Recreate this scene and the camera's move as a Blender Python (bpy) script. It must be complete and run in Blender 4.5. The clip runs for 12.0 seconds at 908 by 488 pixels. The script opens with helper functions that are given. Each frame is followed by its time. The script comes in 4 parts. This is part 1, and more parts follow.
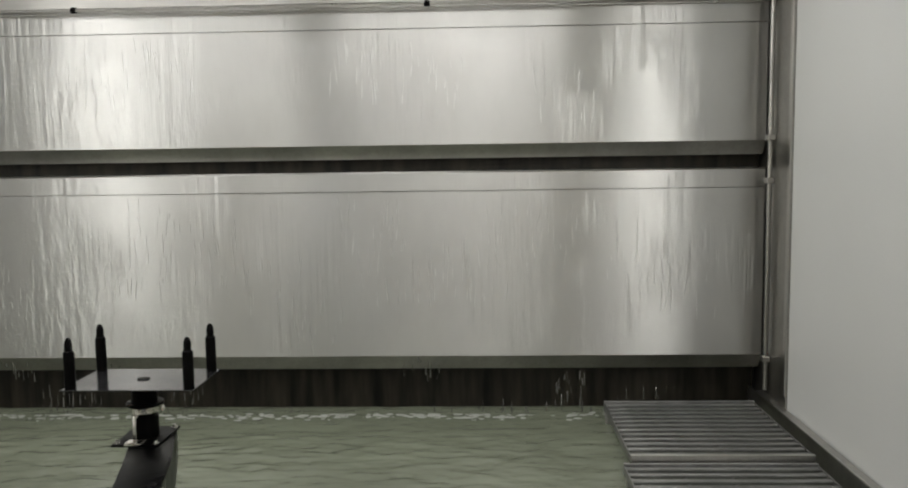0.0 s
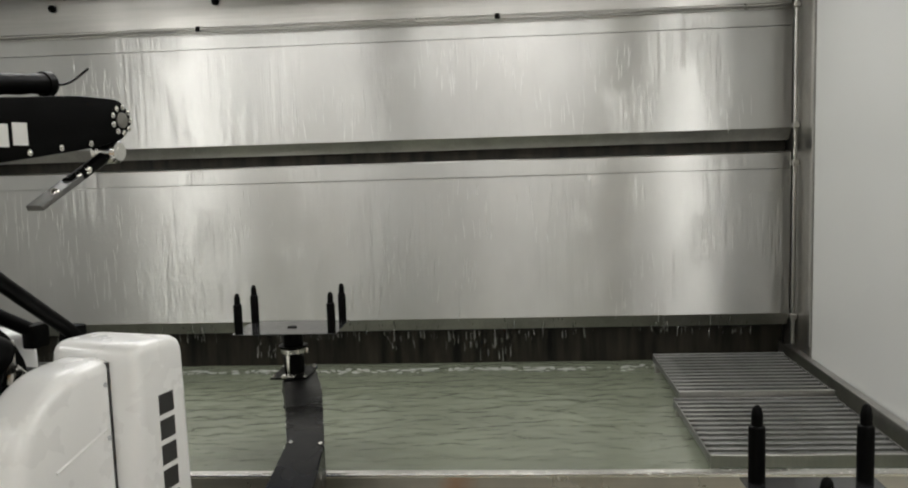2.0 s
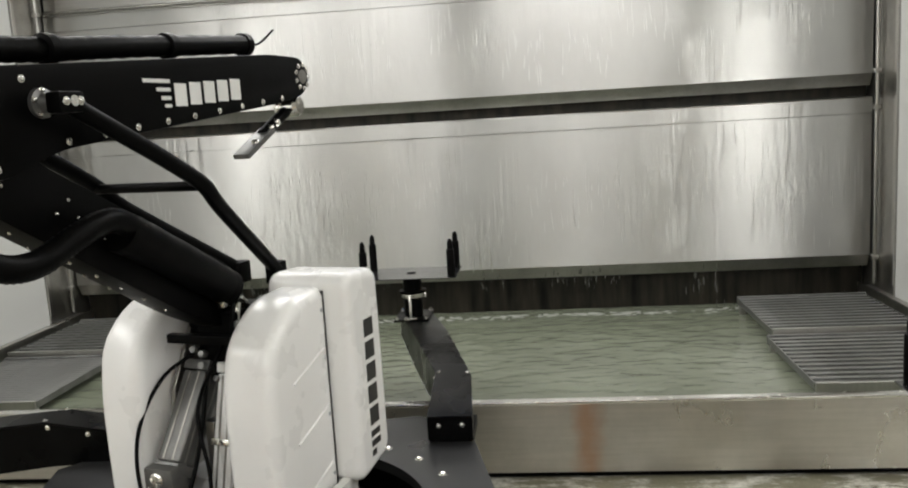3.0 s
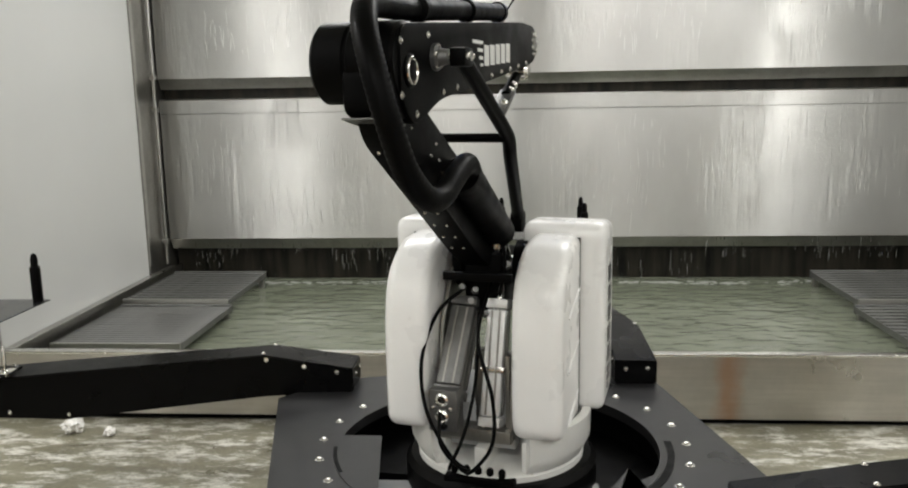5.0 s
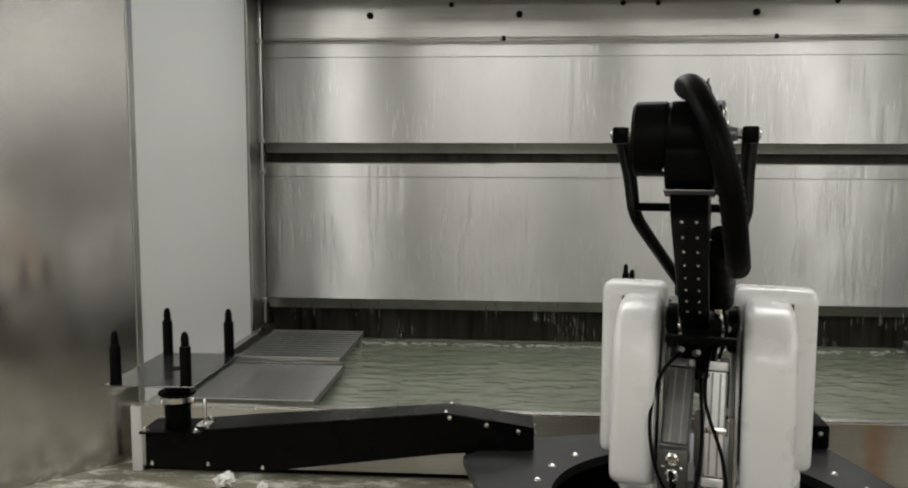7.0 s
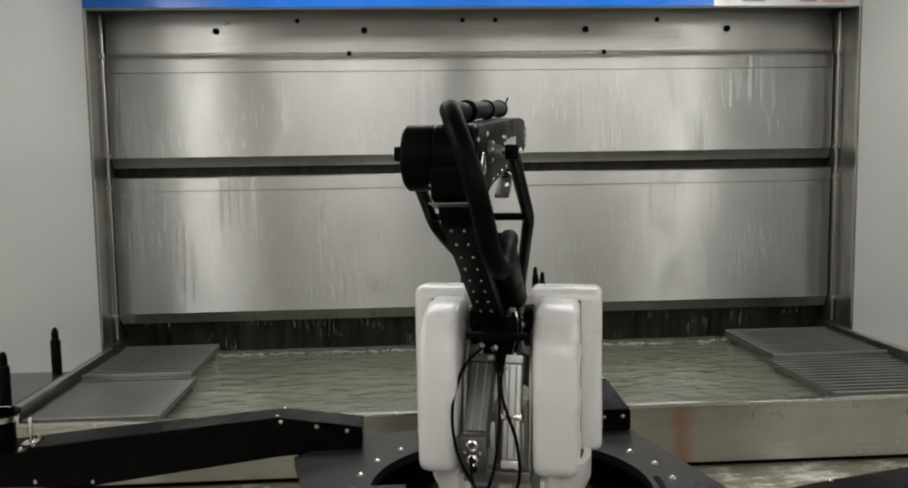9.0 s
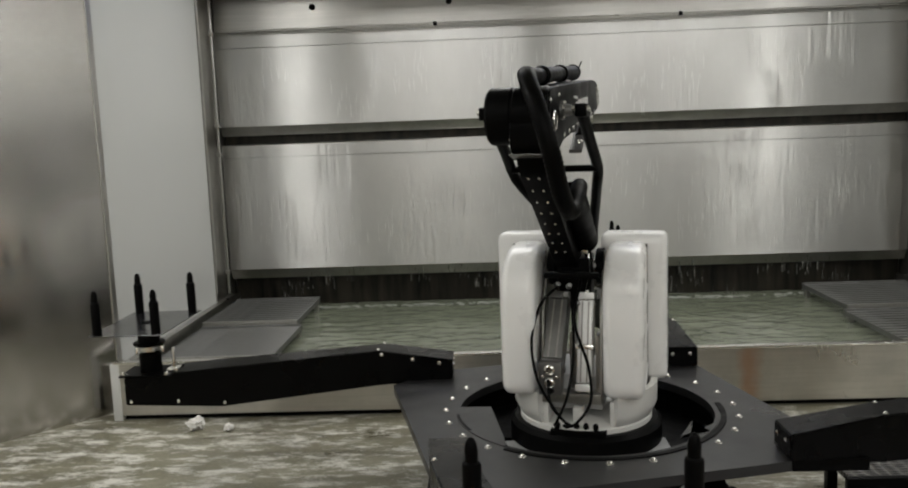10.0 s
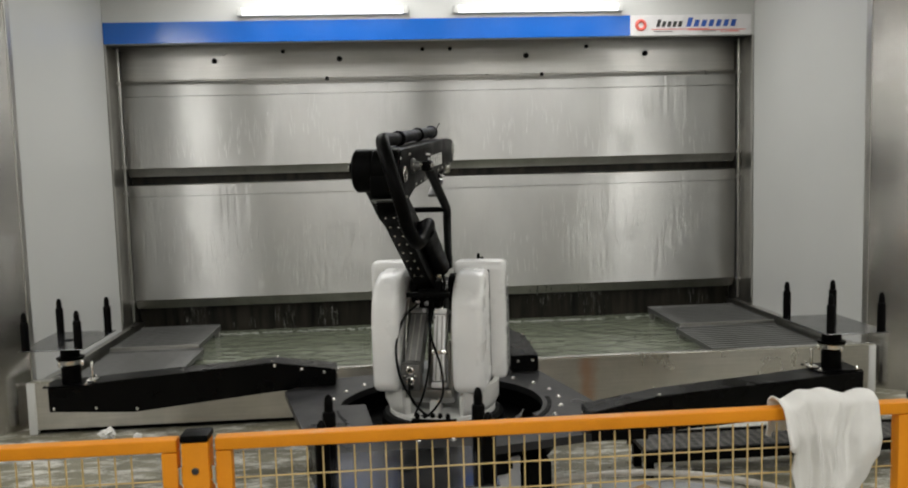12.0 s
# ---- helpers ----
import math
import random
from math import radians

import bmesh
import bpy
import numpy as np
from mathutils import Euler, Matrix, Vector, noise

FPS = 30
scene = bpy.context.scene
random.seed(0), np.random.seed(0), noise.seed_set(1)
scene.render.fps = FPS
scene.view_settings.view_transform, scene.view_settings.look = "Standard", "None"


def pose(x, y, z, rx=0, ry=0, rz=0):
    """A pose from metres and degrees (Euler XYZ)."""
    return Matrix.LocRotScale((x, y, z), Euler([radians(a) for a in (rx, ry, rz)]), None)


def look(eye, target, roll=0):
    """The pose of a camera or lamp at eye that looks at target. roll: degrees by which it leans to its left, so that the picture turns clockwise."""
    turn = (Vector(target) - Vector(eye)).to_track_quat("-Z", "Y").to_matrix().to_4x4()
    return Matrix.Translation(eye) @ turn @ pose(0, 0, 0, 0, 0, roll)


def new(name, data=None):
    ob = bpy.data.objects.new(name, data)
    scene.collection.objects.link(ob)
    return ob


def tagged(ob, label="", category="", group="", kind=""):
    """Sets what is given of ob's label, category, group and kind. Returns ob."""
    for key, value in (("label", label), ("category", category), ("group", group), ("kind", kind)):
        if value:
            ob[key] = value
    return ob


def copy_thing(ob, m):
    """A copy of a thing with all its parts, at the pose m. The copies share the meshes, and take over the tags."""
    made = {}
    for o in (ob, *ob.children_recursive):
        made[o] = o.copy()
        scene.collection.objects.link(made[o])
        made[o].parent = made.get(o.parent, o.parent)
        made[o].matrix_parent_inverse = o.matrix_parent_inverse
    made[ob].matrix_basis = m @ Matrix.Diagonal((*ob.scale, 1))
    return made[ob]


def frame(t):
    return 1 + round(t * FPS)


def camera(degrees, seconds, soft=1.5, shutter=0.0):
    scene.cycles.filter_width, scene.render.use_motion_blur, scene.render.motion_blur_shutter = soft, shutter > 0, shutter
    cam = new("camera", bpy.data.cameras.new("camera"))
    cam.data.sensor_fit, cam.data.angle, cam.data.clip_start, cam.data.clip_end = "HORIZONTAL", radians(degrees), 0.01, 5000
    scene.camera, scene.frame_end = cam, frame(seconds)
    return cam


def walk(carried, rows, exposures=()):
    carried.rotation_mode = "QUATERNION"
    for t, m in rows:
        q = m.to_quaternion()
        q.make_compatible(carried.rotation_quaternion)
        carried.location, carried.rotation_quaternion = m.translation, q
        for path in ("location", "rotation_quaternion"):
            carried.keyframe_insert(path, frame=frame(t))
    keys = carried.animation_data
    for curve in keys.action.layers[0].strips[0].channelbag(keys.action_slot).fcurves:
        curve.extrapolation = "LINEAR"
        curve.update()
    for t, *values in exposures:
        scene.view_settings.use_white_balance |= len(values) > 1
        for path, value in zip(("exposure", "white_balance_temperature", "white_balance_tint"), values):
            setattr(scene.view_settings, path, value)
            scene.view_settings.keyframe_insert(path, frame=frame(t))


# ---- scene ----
cam = camera(57.4, 12.0, soft=2.0)
PATH = [
    (0, (1.21, 0.581, 1.508), (1.135, 2.571, 1.313), -0.8),
    (0.5, (1.16, 0.365, 1.503), (1.089, 2.356, 1.316), -3.2),
    (1, (1.158, 0.181, 1.507), (1.175, 2.171, 1.311), -2.6),
    (1.5, (1.15, -0.021, 1.495), (1.123, 1.969, 1.298), -1.6),
    (2, (0.989, -0.195, 1.507), (0.845, 1.788, 1.292), -1.8),
    (2.5, (0.787, -0.374, 1.514), (0.619, 1.598, 1.222), -3.2),
    (3, (0.617, -0.462, 1.475), (0.401, 1.504, 1.177), -3.4),
    (3.2, (0.535, -0.478, 1.481), (0.32, 1.487, 1.178), -3.8),
    (4.8, (-0.098, -0.809, 1.476), (-0.237, 1.154, 1.119), -1.3),
    (5, (-0.18, -0.797, 1.472), (-0.324, 1.165, 1.115), -1.0),
    (5.5, (-0.389, -0.781, 1.478), (-0.547, 1.181, 1.119), -2.1),
    (6, (-0.625, -0.849, 1.465), (-0.775, 1.116, 1.123), -0.8),
    (6.5, (-0.814, -0.945, 1.502), (-0.962, 1.025, 1.19), -0.6),
    (6.7, (-0.857, -0.955, 1.488), (-1.011, 1.022, 1.231), -0.1),
    (8.3, (-0.805, -1.018, 1.526), (-0.771, 0.976, 1.384), 1.6),
    (8.5, (-0.737, -1.03, 1.518), (-0.624, 0.961, 1.37), 0.8),
    (9, (-0.601, -1.163, 1.518), (-0.475, 0.824, 1.329), -0.9),
    (9.5, (-0.592, -1.322, 1.505), (-0.682, 0.662, 1.263), -1.6),
    (10, (-0.602, -1.549, 1.493), (-0.682, 0.432, 1.229), -2.1),
    (10.5, (-0.537, -1.753, 1.515), (-0.457, 0.228, 1.247), -1.1),
    (11, (-0.453, -1.947, 1.525), (-0.345, 0.037, 1.297), -1.0),
    (11.5, (-0.412, -2.119, 1.539), (-0.295, -0.133, 1.332), -1.5),
    (12, (-0.457, -2.326, 1.542), (-0.304, -0.341, 1.358), -1.6),
]
walk(cam, [(t, look(eye, target, roll)) for t, eye, target, roll in PATH], [(0.0, 0.10), (1.6, 0.10), (3.0, 0.42), (5.2, 0.42), (6.6, 0.02), (9.0, -0.12), (12.0, -0.13)])

# ---- light ----
world = bpy.data.worlds.new("world")
scene.world = world
world.use_nodes = True
world.node_tree.nodes["Background"].inputs[0].default_value = (0.9, 0.95, 1.0, 1)
world.node_tree.nodes["Background"].inputs[1].default_value = 0.02
LAMP = (1.0, 0.985, 0.957)


def ceiling_lamp(x, y, z, length, width, watts, along="y"):
    """A rectangular lamp that hangs below its fixture and shines down."""
    data = bpy.data.lights.new("tube_light", "AREA")
    data.shape, data.size, data.size_y = "RECTANGLE", (width if along == "y" else length), (length if along == "y" else width)
    data.energy, data.color = watts, LAMP
    ob = new("tube_light", data)
    ob.matrix_world = pose(x, y, z)
    return ob


CEIL = 3.25
LAMP_ROWS = [(-0.98, 3.75, 38), (0.98, 3.75, 38), (-2.85, 1.2, 26), (2.85, 1.2, 26), (-1.2, -2.6, 40), (1.2, -2.6, 40), (-3.3, -0.5, 24), (3.3, -0.5, 24), (-1.2, -5.2, 34), (1.2, -5.2, 34)]


def lamp_width(y):
    """Wide panels inside the booth and far back in the hall, narrow ones beside the entrance."""
    return 1.6 if y > 3 else 1.15 if y < -2 else 0.55


for lx, ly, watts in LAMP_ROWS:
    ceiling_lamp(lx, ly, CEIL - 0.085, 1.45, lamp_width(ly), watts)
# tall unseen lamps added beside the operator's place to mirror in the wet steel
ADDED_CABINETS = [(-3.55, -1.5, 22), (3.55, -1.5, -22)]
for lx, ly, turn in ADDED_CABINETS:
    lamp = ceiling_lamp(0, 0, 0, 2.2, 0.55, 23)
    lamp.matrix_world = pose(lx, ly, 1.75, 0, 0, turn) @ pose(0, 0.075, 0, -90)


# ---- materials ----
def nodes_of(name):
    m = bpy.data.materials.new(name)
    m.use_nodes = True
    return m, m.node_tree, m.node_tree.nodes["Principled BSDF"]


def add(tree, kind, **values):
    n = tree.nodes.new(kind)
    for k, v in values.items():
        if k in n.inputs:
            n.inputs[k].default_value = v
    return n


def noise_tex(tree, scale, stretch=(1, 1, 1), detail=4.0, rough=0.55, coord="Object", loc=(0, 0, 0)):
    tc = tree.nodes.new("ShaderNodeTexCoord")
    mp = tree.nodes.new("ShaderNodeMapping")
    mp.inputs["Scale"].default_value = stretch
    mp.inputs["Location"].default_value = loc
    n = add(tree, "ShaderNodeTexNoise", Scale=scale, Detail=detail, Roughness=rough)
    tree.links.new(tc.outputs[coord], mp.inputs["Vector"])
    tree.links.new(mp.outputs["Vector"], n.inputs["Vector"])
    return n.outputs["Fac"]


def ramp(tree, fac, stops):
    r = tree.nodes.new("ShaderNodeValToRGB")
    els = r.color_ramp.elements
    while len(els) < len(stops):
        els.new(0.5)
    for e, (p, c) in zip(els, stops):
        e.position = p
        e.color = (*c, 1) if len(c) == 3 else c
    tree.links.new(fac, r.inputs["Fac"])
    return r.outputs["Color"]


def grey(v):
    return (v, v, v)


def mixed(tree, fac, a, b, blend="MIX"):
    n = tree.nodes.new("ShaderNodeMix")
    n.data_type, n.blend_type = "RGBA", blend
    for sock, v in ((n.inputs[0], fac), (n.inputs[6], a), (n.inputs[7], b)):
        if isinstance(v, (int, float)):
            sock.default_value = v
        elif isinstance(v, tuple):
            sock.default_value = (*v, 1)
        else:
            tree.links.new(v, sock)
    return n.outputs[2]


def bump(tree, height, strength, distance, normal=None):
    b = add(tree, "ShaderNodeBump", Strength=strength, Distance=distance)
    tree.links.new(height, b.inputs["Height"])
    if normal is not None:
        tree.links.new(normal, b.inputs["Normal"])
    return b.outputs["Normal"]


def plain(name, base, rough, metal=0.0, vary=0.15, scale=9.0, fine=160.0, bumpy=0.15, coat=0.0, spread=0.12, gloss=0.5, stretch=(1, 1, 1)):
    """Paint, plastic or metal with two scales of variation in tone and gloss and a fine relief."""
    m, t, p = nodes_of(name)
    big, small = noise_tex(t, scale, stretch), noise_tex(t, fine, detail=2)
    lo, hi = tuple(c * (1 - vary) for c in base), tuple(min(1, c * (1 + vary)) for c in base)
    col = ramp(t, big, [(0.3, lo), (0.7, hi)])
    col = mixed(t, 0.12, col, ramp(t, small, [(0.3, grey(0.35)), (0.7, grey(0.65))]), "OVERLAY")
    t.links.new(col, p.inputs["Base Color"])
    t.links.new(ramp(t, big, [(0.25, grey(max(0.03, rough - spread))), (0.75, grey(min(1, rough + spread)))]), p.inputs["Roughness"])
    p.inputs["Metallic"].default_value = metal
    p.inputs["Coat Weight"].default_value = coat
    p.inputs["Specular IOR Level"].default_value = gloss
    p.inputs["Coat Roughness"].default_value = 0.12
    if bumpy:
        t.links.new(bump(t, small, bumpy, 0.001), p.inputs["Normal"])
    return m


def brushed(name, base, rough, aniso=0.7, turn=0.0, grain=(1, 1, 1), stain=0.25, wobble=0.0):
    """Stainless sheet: brush lines, blotchy stains, a slight waviness of the sheet."""
    m, t, p = nodes_of(name)
    lines = noise_tex(t, 60, grain, detail=3)
    blot = noise_tex(t, 1.7, (1, 1, 0.7), detail=6, rough=0.65)
    col = ramp(t, blot, [(0.3, tuple(c * (1 - stain) for c in base)), (0.68, base)])
    t.links.new(mixed(t, 0.15, col, ramp(t, lines, [(0.3, grey(0.3)), (0.7, grey(0.7))]), "OVERLAY"), p.inputs["Base Color"])
    t.links.new(ramp(t, blot, [(0.3, grey(rough + 0.1)), (0.7, grey(rough - 0.04))]), p.inputs["Roughness"])
    p.inputs["Metallic"].default_value = 1.0
    if aniso:
        p.inputs["Anisotropic"].default_value = aniso
        p.inputs["Anisotropic Rotation"].default_value = turn
        tan = t.nodes.new("ShaderNodeTangent")
        tan.direction_type, tan.axis = "RADIAL", "Z"
        t.links.new(tan.outputs[0], p.inputs["Tangent"])
    n = bump(t, lines, 0.12, 0.001)
    if wobble:
        n = bump(t, noise_tex(t, 1.1, detail=2), wobble, 0.05, n)
    t.links.new(n, p.inputs["Normal"])
    return m


def wet_wall(name):
    """Stainless sheet under a thin running film: vertical runs and small lens-like drops."""
    m, t, p = nodes_of(name)
    base = (0.61, 0.607, 0.59)
    blot = noise_tex(t, 1.3, (1, 1, 0.5), detail=5, rough=0.6)
    t.links.new(ramp(t, blot, [(0.3, tuple(c * 0.78 for c in base)), (0.7, base)]), p.inputs["Base Color"])
    p.inputs["Metallic"].default_value = 1.0
    runs = noise_tex(t, 24, (1, 1, 0.055), detail=4, rough=0.6)
    drops = noise_tex(t, 17, (1, 1, 0.30), detail=4)
    where = ramp(t, noise_tex(t, 2.3, (1, 1, 0.6), detail=3, loc=(3.1, 0, 1.7)), [(0.50, grey(0)), (0.61, grey(1))])
    where2 = ramp(t, noise_tex(t, 1.9, (1, 1, 0.8), detail=3, loc=(7.3, 0, 4.4)), [(0.50, grey(0)), (0.66, grey(1))])
    t.links.new(ramp(t, blot, [(0.3, grey(0.40)), (0.7, grey(0.33))]), p.inputs["Roughness"])
    p.inputs["Anisotropic"].default_value = 0.93
    p.inputs["Anisotropic Rotation"].default_value = 0.25
    tan = t.nodes.new("ShaderNodeTangent")
    tan.direction_type, tan.axis = "RADIAL", "Z"
    t.links.new(tan.outputs[0], p.inputs["Tangent"])
    h1 = mixed(t, where, grey(0.5), runs)
    h2 = mixed(t, where2, grey(0.5), drops)
    n = bump(t, h1, 0.42, 0.012)
    n = bump(t, h2, 0.36, 0.014, n)
    t.links.new(n, p.inputs["Normal"])
    p.inputs["Coat Weight"].default_value = 0.2
    p.inputs["Coat Roughness"].default_value = 0.06
    return m


def water(name, base, rough=0.07):
    m, t, p = nodes_of(name)
    big = noise_tex(t, 1.4, (1, 1.6, 1), detail=5)
    t.links.new(ramp(t, big, [(0.3, tuple(c * 0.82 for c in base)), (0.7, tuple(c * 1.1 for c in base))]), p.inputs["Base Color"])
    p.inputs["Roughness"].default_value = rough
    p.inputs["IOR"].default_value = 1.33
    n = bump(t, noise_tex(t, 7, (1, 2.6, 1), detail=4, rough=0.5), 0.40, 0.02)
    t.links.new(bump(t, noise_tex(t, 26, (1, 2.0, 1), detail=3), 0.2, 0.006, n), p.inputs["Normal"])
    return m


def stained_steel(name):
    """The basin's front sheet: brushed steel with a rust run and a grey splash."""
    m = brushed(name, (0.55, 0.53, 0.48), 0.28, aniso=0.7, turn=0.25, grain=(0.05, 1, 1), stain=0.3, wobble=0.04)
    t, p = m.node_tree, m.node_tree.nodes["Principled BSDF"]
    tc = t.nodes.new("ShaderNodeTexCoord")
    sep = t.nodes.new("ShaderNodeSeparateXYZ")
    t.links.new(tc.outputs["Object"], sep.inputs[0])
    wob = noise_tex(t, 9, detail=5)

    def band(centre, half):
        a = add(t, "ShaderNodeMath")
        a.operation = "ADD"
        t.links.new(sep.outputs["X"], a.inputs[0])
        w = add(t, "ShaderNodeMath")
        w.operation = "MULTIPLY"
        t.links.new(wob, w.inputs[0])
        w.inputs[1].default_value = 0.10
        t.links.new(w.outputs[0], a.inputs[1])
        s = add(t, "ShaderNodeMath")
        s.operation = "SUBTRACT"
        t.links.new(a.outputs[0], s.inputs[0])
        s.inputs[1].default_value = centre + 0.05
        b = add(t, "ShaderNodeMath")
        b.operation = "ABSOLUTE"
        t.links.new(s.outputs[0], b.inputs[0])
        return ramp(t, b.outputs[0], [(half * 0.1, grey(0.9)), (half * 1.25, grey(0))])
    old = p.inputs["Base Color"].links[0].from_socket
    rust = mixed(t, band(0.76, 0.06), old, mixed(t, 0.55, old, (0.42, 0.17, 0.05)))
    t.links.new(rust, p.inputs["Base Color"])
    return m


def floor_mat(name):
    """Wet painted concrete with dried overspray in pale flakes and dark scuffs."""
    m, t, p = nodes_of(name)
    big = noise_tex(t, 1.1, (0.8, 1.7, 1), detail=10, rough=0.72)
    flake = noise_tex(t, 5.0, (0.8, 1.9, 1), detail=14, rough=0.78, loc=(2, 5, 0))
    scuff = noise_tex(t, 2.6, (0.7, 2.0, 1), detail=10, rough=0.75, loc=(9, 1, 0))
    grit = noise_tex(t, 55, detail=4, rough=0.7)
    col = ramp(t, big, [(0.34, (0.10, 0.092, 0.062)), (0.52, (0.21, 0.20, 0.14)), (0.70, (0.36, 0.345, 0.265))])
    col = mixed(t, ramp(t, flake, [(0.49, grey(0)), (0.585, grey(0.9))]), col, (0.68, 0.67, 0.61))
    col = mixed(t, ramp(t, scuff, [(0.55, grey(0)), (0.70, grey(0.75))]), col, (0.10, 0.085, 0.06))
    col = mixed(t, 0.35, col, ramp(t, grit, [(0.35, grey(0.3)), (0.65, grey(0.7))]), "OVERLAY")
    t.links.new(col, p.inputs["Base Color"])
    t.links.new(ramp(t, big, [(0.35, grey(0.22)), (0.65, grey(0.6))]), p.inputs["Roughness"])
    t.links.new(bump(t, flake, 0.35, 0.006), p.inputs["Normal"])
    return m


def tread_mat(name):
    """Expanded metal, dark and worn."""
    m, t, p = nodes_of(name)
    tc = t.nodes.new("ShaderNodeTexCoord")
    mp = t.nodes.new("ShaderNodeMapping")
    mp.inputs["Scale"].default_value = (22, 45, 1)
    mp.inputs["Rotation"].default_value = (0, 0, 0.0)
    v = add(t, "ShaderNodeTexVoronoi", Scale=1.0, Randomness=0.25)
    t.links.new(tc.outputs["Object"], mp.inputs["Vector"])
    t.links.new(mp.outputs["Vector"], v.inputs["Vector"])
    t.links.new(ramp(t, v.outputs["Distance"], [(0.25, (0.02, 0.02, 0.02)), (0.5, (0.14, 0.135, 0.125))]), p.inputs["Base Color"])
    p.inputs["Roughness"].default_value = 0.45
    p.inputs["Metallic"].default_value = 0.5
    t.links.new(bump(t, v.outputs["Distance"], 0.9, 0.01), p.inputs["Normal"])
    return m


def glow(name, colour, strength):
    m, t, p = nodes_of(name)
    p.inputs["Base Color"].default_value = (0.9, 0.9, 0.9, 1)
    p.inputs["Emission Color"].default_value = (*colour, 1)
    p.inputs["Emission Strength"].default_value = strength
    return m


M_WET = wet_wall("wet_steel")
M_STEEL = brushed("brushed_steel", (0.58, 0.565, 0.54), 0.15, aniso=0.8, turn=0.25, grain=(0.04, 0.04, 1), stain=0.07, wobble=0.16)
M_TOP = brushed("dull_steel", (0.50, 0.49, 0.465), 0.30, aniso=0.6, turn=0.25, grain=(0.04, 1, 1), stain=0.12)
M_TRIM = brushed("steel_trim", (0.55, 0.54, 0.51), 0.30, aniso=0.0, grain=(1, 1, 0.05), stain=0.3)
M_TANK = stained_steel("basin_steel")
# Darker copy of the trim steel: shade of folds and recesses in its colour.
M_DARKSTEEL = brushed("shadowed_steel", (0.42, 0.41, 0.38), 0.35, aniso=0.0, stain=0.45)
# Brown drip streaks, with the recess's shade put into a near-black colour.
M_RECESS = plain("streaked_shaded_recess", (0.016, 0.014, 0.010), 0.5, metal=0.0, vary=0.95, scale=16, stretch=(1, 1, 0.12), gloss=0.2)
M_WHITE = plain("cream_panel_paint", (0.585, 0.59, 0.57), 0.42, vary=0.03, scale=1.3, bumpy=0.05)
M_HALL = plain("hall_paint", (0.42, 0.42, 0.40), 0.7, vary=0.06, scale=0.8)
M_HALLDARK = plain("hall_dado_paint", (0.34, 0.34, 0.33), 0.6, vary=0.1, scale=0.8)
M_CEIL = plain("ceiling_paint", (0.78, 0.78, 0.75), 0.7, vary=0.03, scale=0.8)
M_FLOOR = floor_mat("stained_floor")
M_WATER = water("basin_water", (0.148, 0.163, 0.120))
M_FOAM = plain("foam", (0.30, 0.31, 0.28), 0.6, vary=0.1, scale=40)
M_BLACK = plain("black_powder_coat", (0.002, 0.002, 0.002), 0.40, vary=0.25, scale=6, bumpy=0.25, gloss=0.055)
M_ARM = plain("black_arm_enamel", (0.0015, 0.0015, 0.0016), 0.30, vary=0.25, scale=5, bumpy=0.15, gloss=0.10)
M_PLATE = plain("graphite_powder_coat", (0.020, 0.020, 0.0205), 0.36, vary=0.25, scale=3.5, bumpy=0.2, gloss=0.34)
M_CARRIER = plain("satin_black_plate", (0.015, 0.015, 0.016), 0.17, vary=0.2, scale=5, bumpy=0.08, gloss=0.9)
M_RUBBER = plain("black_rubber", (0.002, 0.002, 0.002), 0.42, vary=0.3, scale=20, gloss=0.06)
M_COVER = plain("white_gelcoat", (0.86, 0.86, 0.845), 0.28, vary=0.025, scale=4, bumpy=0.02, coat=0.25, spread=0.05)
M_PED = plain("white_casting_paint", (0.74, 0.74, 0.71), 0.35, vary=0.05, scale=8)
M_ALU = plain("anodised_aluminium", (0.40, 0.40, 0.39), 0.36, metal=0.9, vary=0.15, scale=18)
M_BRIGHT = plain("satin_bright_aluminium", (0.78, 0.78, 0.77), 0.42, metal=0.45, vary=0.08, scale=18)
M_DARKALU = plain("grey_aluminium", (0.16, 0.16, 0.155), 0.42, metal=0.7, vary=0.2, scale=18)
M_CHROME = plain("bright_zinc", (0.75, 0.74, 0.70), 0.2, metal=1.0, vary=0.12, scale=40)
M_GRATE = plain("galvanised_bar", (0.24, 0.24, 0.235), 0.38, metal=0.8, vary=0.25, scale=14)
M_YELLOW = plain("traffic_yellow_paint", (0.82, 0.29, 0.003), 0.48, vary=0.08, scale=7, bumpy=0.1)
M_WIRE = plain("yellow_wire", (0.62, 0.46, 0.20), 0.45, vary=0.15, scale=20)
M_BLUE = plain("blue_vinyl", (0.012, 0.12, 0.50), 0.18, vary=0.05, scale=3)
M_SIGN = plain("white_vinyl", (0.74, 0.73, 0.73), 0.3, vary=0.03)
M_RED = plain("red_vinyl", (0.75, 0.13, 0.10), 0.35, vary=0.05)
M_NAVY = plain("navy_print", (0.03, 0.10, 0.42), 0.35, vary=0.05)
M_INK = plain("black_print", (0.03, 0.03, 0.03), 0.4, vary=0.05)
M_MARK = plain("white_print", (0.80, 0.80, 0.78), 0.4, vary=0.04)
M_CLOTH = plain("white_cotton", (0.78, 0.77, 0.74), 0.9, vary=0.06, scale=12, fine=420, bumpy=0.5)
M_PAPER = plain("white_paper", (0.80, 0.79, 0.76), 0.8, vary=0.05)
